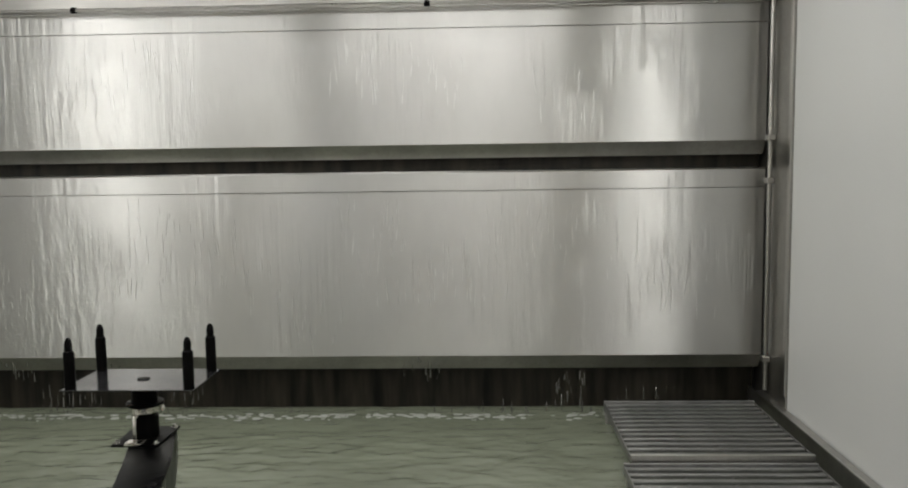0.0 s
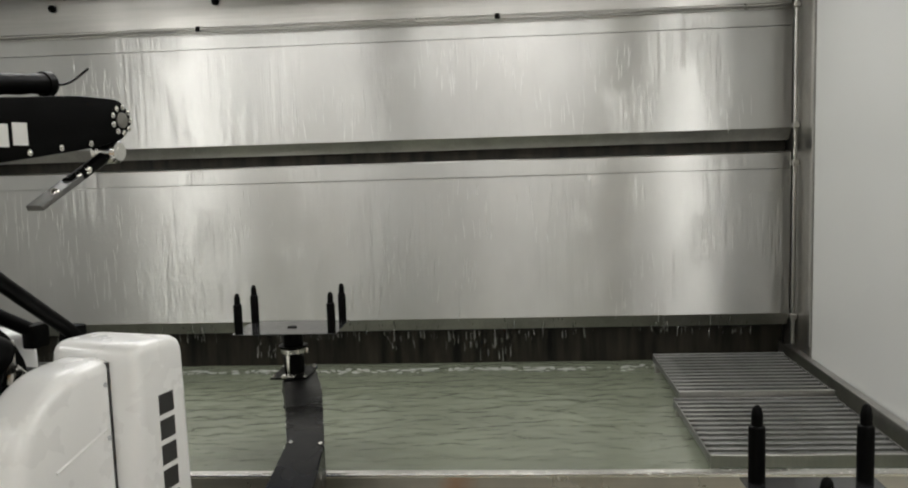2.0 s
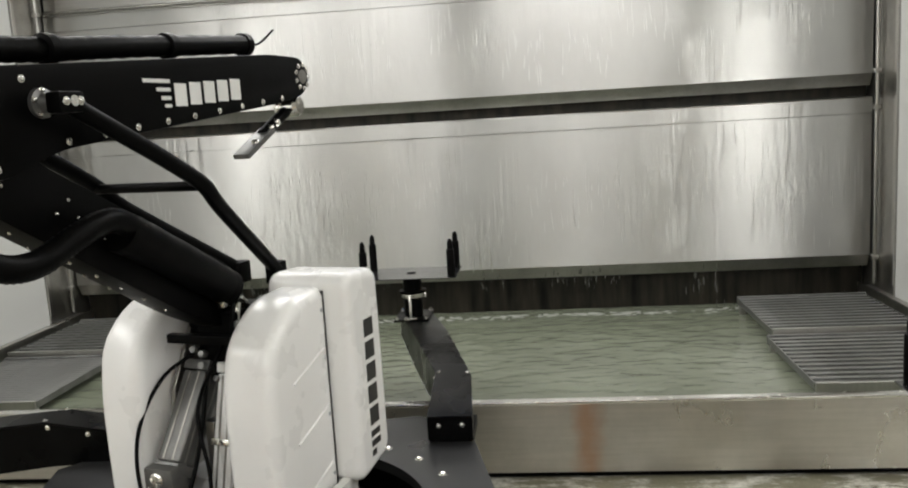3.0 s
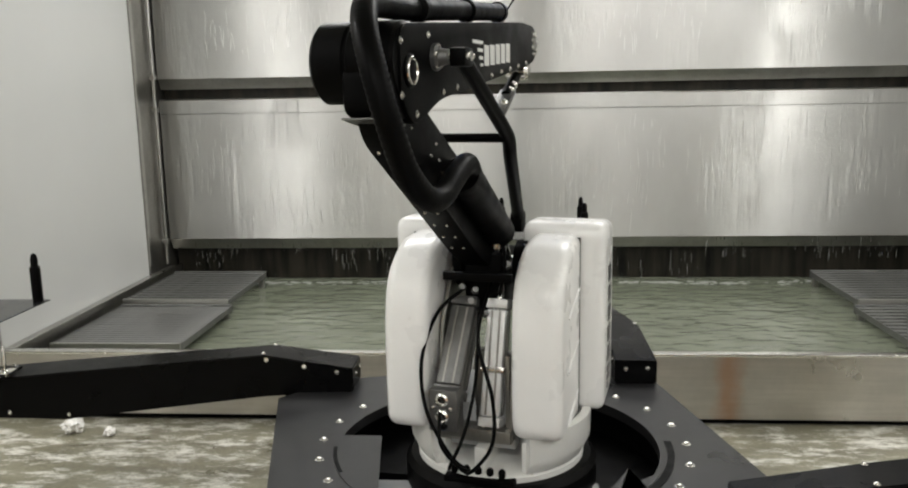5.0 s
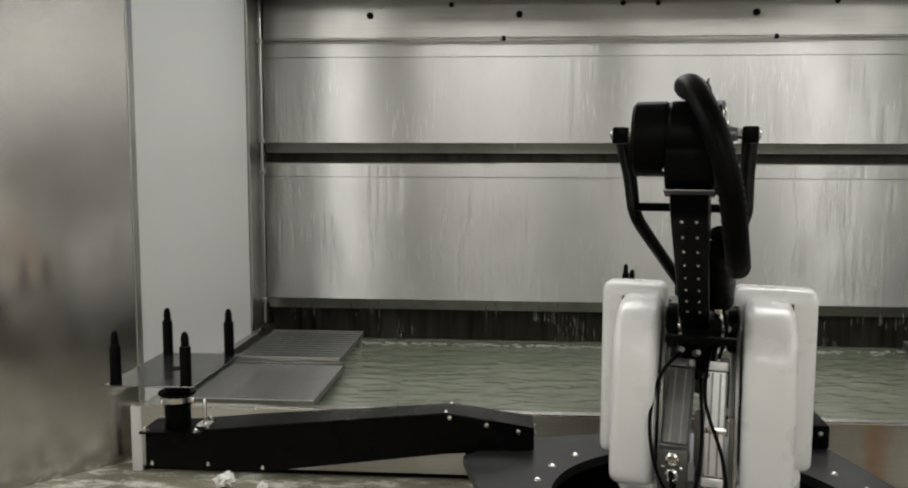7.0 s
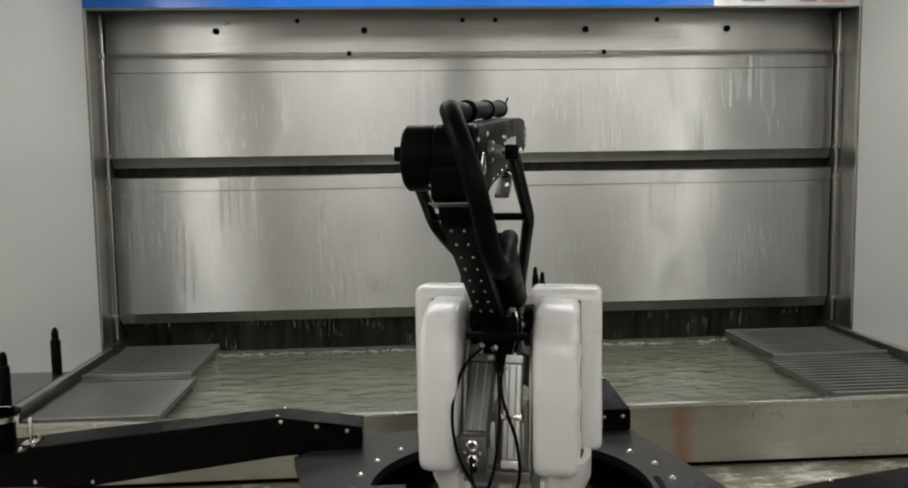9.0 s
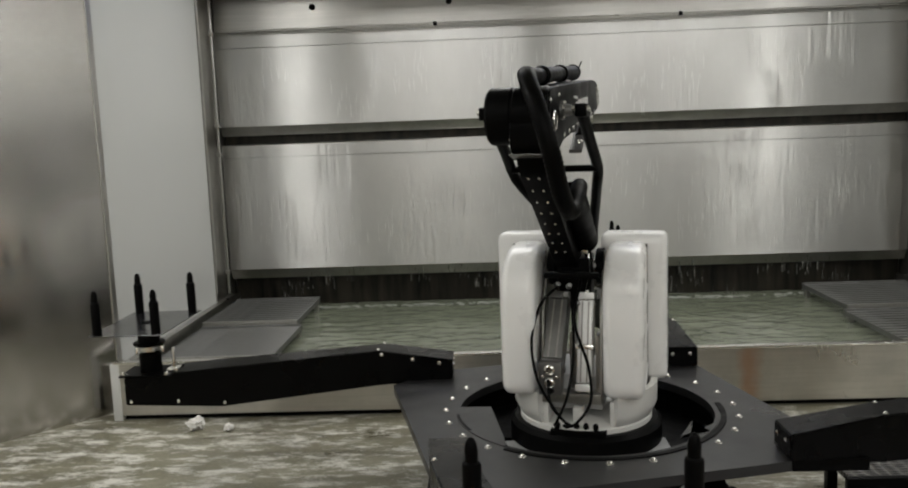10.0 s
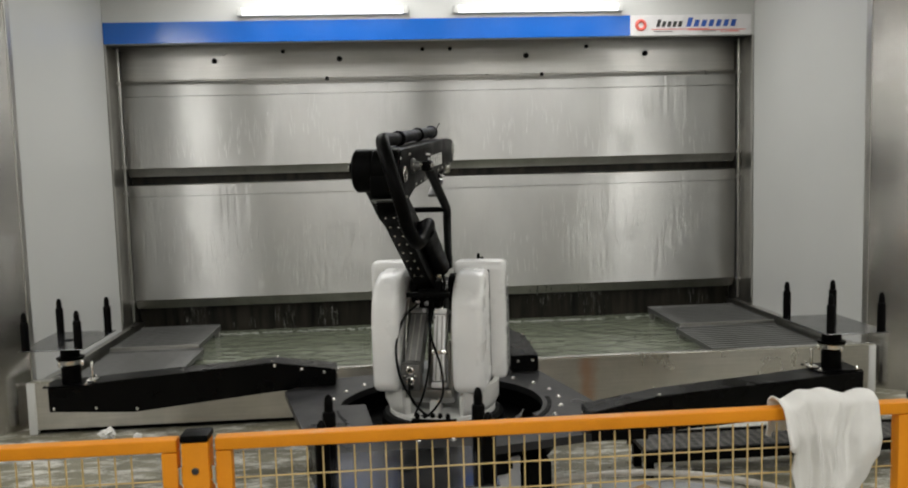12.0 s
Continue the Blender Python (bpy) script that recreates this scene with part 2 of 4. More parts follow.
M_GREYBOX = plain("light_grey_enamel", (0.46, 0.47, 0.48), 0.4, vary=0.08, scale=3)
M_CARD = plain("brown_cardboard", (0.42, 0.27, 0.14), 0.8, vary=0.12, scale=10)
M_TREAD = tread_mat("expanded_metal")
M_HOSECLEAR = plain("milky_hose", (0.55, 0.52, 0.46), 0.3, vary=0.15)
M_TUBE = glow("lit_tube", LAMP, 2.4)


# ---- building helpers ----
def link(name, bm, material, parent=None, m=None, smooth=35):
    me = bpy.data.meshes.new(name)
    bmesh.ops.recalc_face_normals(bm, faces=bm.faces)
    bm.to_mesh(me)
    bm.free()
    me.materials.append(material)
    if smooth:
        for poly in me.polygons:
            poly.use_smooth = True
        me.set_sharp_from_angle(angle=radians(smooth))
    ob = new(name, me)
    if parent is not None:
        ob.parent = parent
    if m is not None:
        ob.matrix_basis = m
    return ob


def part(name, bm, material, parent, label="", m=None, smooth=35):
    ob = link(name, bm, material, parent, m, smooth)
    return tagged(ob, label) if label else ob


def again(ob, m, parent=None):
    """Another piece on the same mesh."""
    o = new(ob.name.split(".")[0], ob.data)
    o.parent = parent or ob.parent
    o.matrix_basis = m
    return o


def thing(name, label, category, m=None, group="", kind=""):
    e = new(name)
    e.empty_display_size = 0.1
    if m is not None:
        e.matrix_basis = m
    return tagged(e, label, category, group, kind)


def structure(name, bm, material, label, category, smooth=35):
    return tagged(link(name, bm, material, smooth=smooth), label, category, "", "structure")


def box(bm, a, b, bevel=0.0, seg=2):
    """A box from corner a to corner b."""
    r = bmesh.ops.create_cube(bm, size=1.0)
    vs = r["verts"]
    for v in vs:
        v.co = Vector([a[i] + (v.co[i] + 0.5) * (b[i] - a[i]) for i in range(3)])
    if bevel:
        es = list({e for v in vs for e in v.link_edges})
        bmesh.ops.bevel(bm, geom=es, offset=bevel, segments=seg, affect="EDGES", profile=0.6)
    return bm


def prism(bm, poly, axis, lo, hi, bevel=0.0, seg=2):
    """A polygon swept along an axis; the polygon's two numbers are the other two axes in order."""
    def co(p, h):
        c = list(p)
        c.insert(axis, h)
        return Vector(c)
    a, b = [bm.verts.new(co(p, lo)) for p in poly], [bm.verts.new(co(p, hi)) for p in poly]
    fs = [bm.faces.new(a), bm.faces.new(b[::-1])]
    for i in range(len(poly)):
        j = (i + 1) % len(poly)
        fs.append(bm.faces.new((a[i], b[i], b[j], a[j])))
    bmesh.ops.recalc_face_normals(bm, faces=fs)
    if bevel:
        es = list({e for f in fs for e in f.edges})
        bmesh.ops.bevel(bm, geom=es, offset=bevel, segments=seg, affect="EDGES", profile=0.6)
    return bm


def lathe(bm, profile, m=None, seg=24):
    """A profile of (radius, height) turned round z, closed at both ends."""
    m = m or Matrix()
    rings = []
    for r, h in profile:
        rings.append([bm.verts.new(m @ Vector((r * math.cos(2 * math.pi * k / seg), r * math.sin(2 * math.pi * k / seg), h))) for k in range(seg)])
    for a, b in zip(rings, rings[1:]):
        for k in range(seg):
            bm.faces.new((a[k], a[(k + 1) % seg], b[(k + 1) % seg], b[k]))
    bm.faces.new(rings[0][::-1])
    bm.faces.new(rings[-1])
    return bm


def glide(points, steps=8):
    """A smooth line through the points."""
    p = [Vector(q) for q in points]
    p = [2 * p[0] - p[1]] + p + [2 * p[-1] - p[-2]]
    out = []
    for i in range(1, len(p) - 2):
        for k in range(steps):
            t = k / steps
            out.append(0.5 * ((2 * p[i]) + (p[i + 1] - p[i - 1]) * t + (2 * p[i - 1] - 5 * p[i] + 4 * p[i + 1] - p[i + 2]) * t * t + (3 * p[i] - p[i - 1] - 3 * p[i + 1] + p[i + 2]) * t ** 3))
    return out + [p[-2]]


def hose(bm, points, radius, seg=12, ribs=0.0):
    """A round tube along a line; ribs: how far every other ring stands proud."""
    up, rings = Vector((0.13, 0.2, 1)).normalized(), []
    for i, q in enumerate(points):
        d = (points[min(i + 1, len(points) - 1)] - points[max(i - 1, 0)]).normalized()
        s = d.cross(up)
        s = s.normalized() if s.length > 1e-4 else Vector((1, 0, 0))
        u = s.cross(d).normalized()
        up = u
        r = radius + (ribs if i % 2 else 0)
        rings.append([bm.verts.new(q + r * (math.cos(2 * math.pi * k / seg) * s + math.sin(2 * math.pi * k / seg) * u)) for k in range(seg)])
    for a, b in zip(rings, rings[1:]):
        for k in range(seg):
            bm.faces.new((a[k], a[(k + 1) % seg], b[(k + 1) % seg], b[k]))
    bm.faces.new(rings[0][::-1])
    bm.faces.new(rings[-1])
    return bm


def rod(bm, a, b, r, seg=10):
    return hose(bm, [Vector(a), Vector(b)], r, seg)


def B():
    return bmesh.new()


def bolt_mesh(r=0.011, h=0.009):
    """A dome-headed bolt on its washer."""
    bm = lathe(B(), [(r * 1.5, 0), (r * 1.5, h * 0.25), (r, h * 0.3), (r * 0.9, h * 0.8), (r * 0.45, h)], seg=10)
    return bm


# ---- the booth ----
W, YB, YF, YW = 2.70, 5.00, 2.93, 4.66     # half width, wet wall, front of side walls, fascia
floor = structure("floor", box(B(), (-9, -9, -0.1), (9, 9, 0)), M_FLOOR, "stained concrete floor with pale dried overspray", "floor", 0)
structure("ceiling", box(B(), (-9, -9, CEIL), (9, 9, CEIL + 0.1)), M_CEIL, "plain white ceiling over the booth", "ceiling", 0)
structure("wall_south", box(B(), (-9, -7.2, 0), (-0.75, -7.0, CEIL)), M_CEIL, "plain pale hall wall", "wall", 0)
structure("wall_south_east", box(B(), (0.75, -7.2, 0), (9, -7.0, CEIL)), M_CEIL, "plain pale hall wall", "wall", 0)
# Unseen panel between the hall walls, added to dim a strip of the reflection.
structure("grey_panel", box(B(), (-0.75, -7.15, 0), (0.75, -7.1, CEIL)), M_HALL, "grey closed hall door", "door", 0)
structure("wall_north", box(B(), (-9, 5.62, 0), (9, 5.8, CEIL)), M_HALL, "plain hall wall behind the booth", "wall", 0)
for side, nm in ((-1, "west"), (1, "east")):
    def sx(v):
        return side * v
    lo, hi = sorted((sx(W), sx(W + 0.06)))
    structure("wall_%s_booth" % nm, box(B(), (lo, YF, 0), (hi, YW, CEIL), 0.002, 1), M_WHITE, "smooth cream-white painted booth side wall", "wall", 0)
    bm = prism(B(), [(sx(W + 0.002), YF - 0.012), (sx(W + 0.06), YF - 0.012), (sx(4.0), 1.66), (sx(3.95), 1.60)], 2, 0, CEIL)
    structure("wall_%s_flare" % nm, bm, M_STEEL, "splayed brushed stainless steel booth entrance panel", "wall", 0)
    lo, hi = sorted((sx(3.95), sx(4.1)))
    structure("wall_%s_hall" % nm, box(B(), (lo, -7.0, 0), (hi, 1.60, CEIL)), M_HALLDARK, "plain pale hall side wall", "wall", 0)
    # edge trim between painted wall and steel panel
    lo, hi = sorted((sx(W - 0.006), sx(W + 0.001)))
    structure("trim", box(B(), (lo, YF - 0.02, 0), (hi, YF + 0.035, CEIL), 0.001, 1), M_TRIM, "narrow steel edge trim on the booth side wall", "trim", 0)
    # corner post between painted wall and wet wall
    lo, hi = sorted((sx(W - 0.008), sx(W + 0.05)))
    post = thing("corner_post", "folded stainless corner post beside the water wall", "post", pose(0, 0, 0), "corner posts")
    part("cover_plate", box(B(), (lo, YW + 0.002, 0.0), (hi, YB + 0.14, 2.6), 0.002, 1), M_DARKSTEEL, post)
    part("pipe", rod(B(), (sx(W - 0.03), YB - 0.10, 0.3), (sx(W - 0.03), YB - 0.10, 2.6), 0.012), M_TRIM, post)
    part("edge_strip", box(B(), (min(sx(W - 0.016), sx(W - 0.008)), YW, 0.33), (max(sx(W - 0.016), sx(W - 0.008)), YW + 0.03, 2.6), 0.001, 1), M_TRIM, post)
    for zz in (0.45, 1.38, 1.60, 2.3):
        part("clip", box(B(), (min(sx(W - 0.05), sx(W - 0.01)), YB - 0.12, zz), (max(sx(W - 0.05), sx(W - 0.01)), YB - 0.08, zz + 0.03), 0.003, 1), M_TRIM, post)

# ---- wet wall: two overflowing steel sheets with a slot between them ----
ww = thing("water_wall", "tall stainless steel water curtain wall with running water", "water wall", pose(0, 0, 0), "", "structure")


def sheet(poly, name, mat):
    return part(name, prism(B(), poly, 0, -W + 0.02, W - 0.02), mat, ww, smooth=0)


sheet([(YB + 0.02, 2.325), (YB + 0.030, 2.72), (YB + 0.036, 2.72), (YB + 0.026, 2.322)], "top_plate", M_TOP)
sheet([(YB - 0.004, 2.212), (YB - 0.004, 2.31), (YB + 0.05, 2.325), (YB + 0.05, 2.212)], "upper_lip", M_WET)
sheet([(YB, 1.605), (YB, 2.2085), (YB + 0.05, 2.2085), (YB + 0.05, 1.605)], "upper_sheet", M_WET)
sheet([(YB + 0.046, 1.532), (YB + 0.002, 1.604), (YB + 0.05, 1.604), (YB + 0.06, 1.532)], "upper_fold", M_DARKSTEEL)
sheet([(YB + 0.10, 1.462), (YB + 0.10, 1.60), (YB + 0.11, 1.60), (YB + 0.11, 1.462)], "slot_back", M_RECESS)
sheet([(YB - 0.004, 1.362), (YB - 0.004, 1.455), (YB + 0.012, 1.464), (YB + 0.11, 1.455), (YB + 0.11, 1.362)], "lower_lip", M_WET)
sheet([(YB, 0.465), (YB, 1.3585), (YB + 0.05, 1.3585), (YB + 0.05, 0.465)], "lower_sheet", M_WET)
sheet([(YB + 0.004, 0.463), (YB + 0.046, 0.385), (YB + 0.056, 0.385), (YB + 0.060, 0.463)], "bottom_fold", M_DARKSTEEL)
sheet([(YB + 0.13, 0.0), (YB + 0.13, 0.46), (YB + 0.15, 0.46), (YB + 0.15, 0.0)], "duct_back", M_RECESS)
for zz, yy, rr in ((2.335, YB - 0.018, 0.009), (2.312, YB - 0.024, 0.006)):
    part("spray_pipe", rod(B(), (-W + 0.03, yy, zz), (W - 0.03, yy, zz), rr), M_TRIM, ww)


def knob(x, y, z, s=1.0, tilt=-70):
    bm = lathe(B(), [(0.013 * s, 0), (0.024 * s, 0.004 * s), (0.024 * s, 0.02 * s), (0.015 * s, 0.035 * s), (0.010 * s, 0.045 * s)], seg=12)
    return part("nozzle", bm, M_RUBBER, ww, "black plastic spray nozzle", pose(x, y, z, 95))


for x in (-1.90, -0.84, 0.79, 1.86):
    knob(x, YB + 0.024, 2.505)
for x in (-1.32, -0.12, 0.12, 1.33):
    knob(x, YB + 0.026, 2.575, 0.75)
for x in (-0.95, 0.92):
    knob(x, YB - 0.005, 2.335, 0.8)

# ---- fascia, banner and its lamps ----
structure("fascia", box(B(), (-W + 0.001, YW, 2.60), (W - 0.001, YW + 0.06, CEIL)), M_WHITE, "white painted fascia above the water wall", "wall", 0)
ban = thing("banner", "blue vinyl header banner with a white maker's panel", "sign", pose(0, 0, 0))
part("blue_field", box(B(), (-W + 0.004, YW - 0.012, 2.602), (1.62, YW - 0.001, 2.772), 0.002, 1), M_BLUE, ban, "glossy blue band")
wf = part("white_field", box(B(), (1.62, YW - 0.012, 2.602), (W - 0.03, YW - 0.001, 2.772), 0.002, 1), M_SIGN, ban, "white panel")
ringbm = B()
hose(ringbm, [Vector((1.71 + 0.036 * math.cos(a), YW - 0.015, 2.69 + 0.036 * math.sin(a))) for a in [2 * math.pi * k / 24 for k in range(25)]], 0.014, 8)
part("emblem", ringbm, M_RED, wf, "red ring emblem")
for x0, pitch, n, mt, h in ((1.84, 0.047, 5, M_INK, 0.046), (2.10, 0.064, 7, M_NAVY, 0.056)):
    for k in range(n):
        hh = h * (1.35 if k == 0 else 1.0)
        xa = x0 + k * pitch
        poly = [(xa, 2.672), (xa + pitch * 0.62, 2.672), (xa + pitch * 0.62 + hh * 0.3, 2.672 + hh), (xa + hh * 0.3, 2.672 + hh)]
        part("print_bar", prism(B(), poly, 1, YW - 0.0155, YW - 0.0122), mt, wf, smooth=0)
for x0, x1, mt, z in ((1.80, 2.30, M_RED, 2.650), (2.12, 2.62, M_RED, 2.642), (1.82, 1.98, M_INK, 2.632), (2.24, 2.36, M_INK, 2.630), (2.40, 2.56, M_RED, 2.628)):
    part("print_bar", box(B(), (x0, YW - 0.0155, z), (x1, YW - 0.0122, z + 0.006)), mt, wf)


def tube_lamp(x0, x1, y, z, facing="wall"):
    f = thing("fluorescent_lamp", "lit white twin-tube fluorescent batten on the fascia", "lamp", pose((x0 + x1) / 2, y, z), "fascia lamps")
    h = (x1 - x0) / 2
    part("housing", box(B(), (-h - 0.03, -0.04, -0.005), (h + 0.03, 0.0, 0.05), 0.006), M_WHITE, f)
    for k in (0, 1):
        part("tube", rod(B(), (-h, -0.056, 0.006 + 0.034 * k), (h, -0.056, 0.006 + 0.034 * k), 0.011), M_TUBE, f, "glowing tube")
    for s in (-1, 1):
        part("end_cap", box(B(), (s * h - 0.02, -0.072, -0.01), (s * h + 0.02, -0.04, 0.056), 0.004), M_WHITE, f)
    return f


tube_lamp(-1.60, -0.27, YW - 0.002, 2.812)
tube_lamp(0.15, 1.52, YW - 0.002, 2.812)
for lx, ly, watts in LAMP_ROWS:
    f = thing("ceiling_lamp", "white ceiling fluorescent fixture", "lamp", pose(lx, ly, CEIL), "ceiling lamps")
    wide = lamp_width(ly) / 2 + 0.03
    part("housing", box(B(), (-wide, -0.76, -0.08), (wide, 0.76, -0.001), 0.01), M_WHITE, f)

# Housings for the added, unseen tall lamps.
for lx, ly, turn in ADDED_CABINETS:
    f = thing("added_cabinet", "tall white light cabinet standing at the hall wall", "lamp", pose(lx, ly, 0, 0, 0, turn), "light cabinets")
    part("housing", box(B(), (-0.40, -0.10, 0), (0.40, 0.06, 2.92), 0.01), M_WHITE, f)
    for q in (-1, 1):
        part("frame_edge", box(B(), (min(q * 0.37, q * 0.40), 0.061, 0.60), (max(q * 0.37, q * 0.40), 0.085, 2.90), 0.003), M_TRIM, f)

# ---- the basin ----
TX, TY, TZ, LEVEL = 2.62, 2.755, 0.33, 0.145
tank = thing("basin", "long stainless steel water basin under the water wall", "basin", pose(0, 0, 0), "", "structure")
part("front_sheet", box(B(), (-TX, TY, 0.03), (TX, TY + 0.004, TZ - 0.004)), M_TANK, tank, "brushed front with a rust run", smooth=0)
part("front_lip", box(B(), (-TX - 0.03, TY - 0.004, TZ - 0.012), (TX + 0.03, TY + 0.045, TZ), 0.003), M_CHROME, tank, "bright folded rim")
part("plinth", box(B(), (-TX, TY + 0.03, 0), (TX, TY + 0.06, 0.035)), M_RUBBER, tank, smooth=0)
for s in (-1, 1):
    xa, xb = sorted((s * 2.655, s * 2.659))
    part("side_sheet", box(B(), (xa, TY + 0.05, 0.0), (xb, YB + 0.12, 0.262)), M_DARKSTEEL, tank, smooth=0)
    xa, xb = sorted((s * 2.650, s * (W - 0.009)))
    part("side_rim", box(B(), (xa, TY + 0.046, 0.262), (xb, YB - 0.01, 0.272), 0.002, 1), M_TRIM, tank, smooth=0)
    part("corner_leg", box(B(), (min(s * TX, s * (TX + 0.05)), TY - 0.003, 0), (max(s * TX, s * (TX + 0.05)), TY + 0.03, TZ - 0.013), 0.003), M_WHITE, tank)


def rippled(x0, x1, y0, y1, nx, ny, amp, dip, seed):
    """A water sheet with short crossing waves, whose edges dip by dip."""
    bm = B()
    grid = []
    for j in range(ny + 1):
        row = []
        for i in range(nx + 1):
            u, v = i / nx, j / ny
            x, y = x0 + u * (x1 - x0), y0 + v * (y1 - y0)
            edge = min(1.0, min(u, 1 - u) * 8, min(v, 1 - v) * 6)
            n = noise.fractal(Vector((x * 4.5 + seed, y * 12.0, seed)), 0.9, 2.1, 4) + 0.9 * noise.noise(Vector((x * 10 + 2 * y, y * 24 - x, seed + 5)))
            row.append(bm.verts.new((x, y, 0.75 * amp * n * (0.3 + 0.7 * edge) - dip * (1 - edge))))
        grid.append(row)
    for j in range(ny):
        for i in range(nx):
            bm.faces.new((grid[j][i], grid[j][i + 1], grid[j + 1][i + 1], grid[j + 1][i]))
    return bm


pool = tagged(link("basin_water", rippled(-2.654, 2.654, TY + 0.004, YB + 0.128, 210, 110, 0.006, 0, 1.0), M_WATER, None, pose(0, 0, LEVEL), 180), "murky pale green basin water with small ripples", "water", "", "structure")
waves = tagged(link("water_ripples", rippled(-1.95, 1.95, 0, 1.55, 190, 100, 0.0085, 0.02, 4.0), M_WATER, None, pose(0, 3.18, LEVEL + 0.004), 180), "pale green ripples drifting across the basin", "water", "", "stuff")


# ---- gratings over the basin ----
def grating(side):
    """Two bar gratings on legs, one behind the other."""
    x0, x1 = (1.825, 2.605) if side > 0 else (1.94, 2.605)
    for k, (y0, y1) in enumerate(((3.215, 4.030), (4.050, 4.865))):
        g = thing("bar_grating", "galvanised steel bar grating standing in the basin", "grating", pose(0, 0, 0.183 + 0.026 * k), "basin gratings")
        xi = x0 - (0.035 if k == 0 else 0.0)
        a, b = (xi, x1) if side > 0 else (-x1, -xi)
        for yy in (y0, y1 - 0.012):
            part("edge_bar", box(B(), (a, yy, -0.012), (b, yy + 0.016, 0.042), 0.002, 1), M_TRIM if yy == y0 else M_GRATE, g, smooth=0)
        for xx in (a, b - 0.006):
            part("side_bar", box(B(), (xx, y0 + 0.013, 0), (xx + 0.006, y1 - 0.013, 0.033)), M_GRATE, g, smooth=0)
        first = part("bar", box(B(), (a + 0.007, -0.014, 0.018), (b - 0.007, 0.016, 0.031), 0.002, 1), M_GRATE, g, m=pose(0, y0 + 0.050, 0), smooth=0)
        pitch = 0.0365 if side < 0 and k == 0 else 0.0665
        n = int((y1 - y0 - 0.07) / pitch)
        for i in range(1, n + 1):
            again(first, pose(0, y0 + 0.050 + i * pitch, 0))
        step = 0.19
        rodm = part("cross_rod", box(B(), (-0.003, y0 + 0.013, 0.006), (0.003, y1 - 0.013, 0.0172)), M_GRATE, g, m=pose(a + 0.05, 0, 0), smooth=0)
        for i in range(1, int((b - a - 0.06) / step)):
            again(rodm, pose(a + 0.05 + i * step, 0, 0))
        inner = a if side > 0 else b
        for yy in (y0 + 0.02, y1 - 0.05):
            part("leg", box(B(), (inner + side * 0.02 - 0.018, yy - 0.018, -0.17), (inner + side * 0.02 + 0.018, yy + 0.018, -0.001), 0.003), M_TRIM, g)
        for yy in (y0 + 0.2, y1 - 0.2):
            part("leg", lathe(B(), [(0.012, -0.17), (0.012, -0.001)], pose(inner + side * 0.64, yy, 0), 8), M_GRATE, g)


grating(1)
grating(-1)

# ---- the carousel: a four-armed turntable round the robot ----
CX, CY = -0.235, 1.665
PZ = 0.388
car = thing("carousel", "black four-armed steel turntable with bolted ring", "turntable", pose(CX, CY, 0))


def turned(x, y, k):
    for _ in range(k):
        x, y = -y, x
    return x, y


def platform_bm():
    """A plate of eight corners with a round hole."""
    outer = []
    for k in range(4):
        outer += [turned(-0.805, 0.365, k), turned(-0.575, -0.615, k)]
    bm, n, r = B(), 96, 0.498

    def edge_at(a):
        d = Vector((math.cos(a), math.sin(a)))
        best = 9.0
        for i in range(8):
            p, q = Vector(outer[i]), Vector(outer[(i + 1) % 8])
            e = q - p
            den = d.x * e.y - d.y * e.x
            if abs(den) < 1e-9:
                continue
            t = (p.x * e.y - p.y * e.x) / den
            u = (p.x * d.y - p.y * d.x) / den
            if t > 0 and -1e-6 <= u <= 1 + 1e-6:
                best = min(best, t)
        return best
    angles = sorted([2 * math.pi * k / n for k in range(n)] + [math.atan2(y, x) % (2 * math.pi) for x, y in outer])
    rings = [[], [], [], []]
    for a in angles:
        c, s_ = math.cos(a), math.sin(a)
        o = edge_at(a)
        for ring, (rad, z) in zip(rings, ((r, PZ), (o, PZ), (o, PZ - 0.035), (r, PZ - 0.035))):
            ring.append(bm.verts.new((rad * c, rad * s_, z)))
    m = len(angles)
    for a, b in ((0, 1), (1, 2), (2, 3), (3, 0)):
        for k in range(m):
            bm.faces.new((rings[a][k], rings[a][(k + 1) % m], rings[b][(k + 1) % m], rings[b][k]))
    return bm


part("platform", platform_bm(), M_PLATE, car, "graphite grey deck plate", smooth=20)


def band_bm(r0, r1, z0, z1, a0, a1, n):
    """A flat curved strip between two radii and two angles in degrees."""
    bm, rows = B(), []
    for k in range(n + 1):
        a = radians(a0 + (a1 - a0) * k / n)
        rows.append([bm.verts.new((q * math.cos(a), q * math.sin(a), z)) for q, z in ((r0, z0), (r0, z1), (r1, z1), (r1, z0))])
    for p, q in zip(rows, rows[1:]):
        for i in range(4):
            bm.faces.new((p[i], p[(i + 1) % 4], q[(i + 1) % 4], q[i]))
    bm.faces.new(rows[0])
    bm.faces.new(rows[-1][::-1])
    return bm


# Flat black strips stand in for the dark gap round the opening.
part("gap_strip", band_bm(0.520, 0.541, PZ - 0.01, PZ + 0.004, -128, 2, 48), M_RUBBER, car, "thin black strip standing in for the dark gap in the deck")
part("gap_strip", band_bm(0.500, 0.512, PZ - 0.01, PZ + 0.003, 186, 207, 10), M_RUBBER, car)


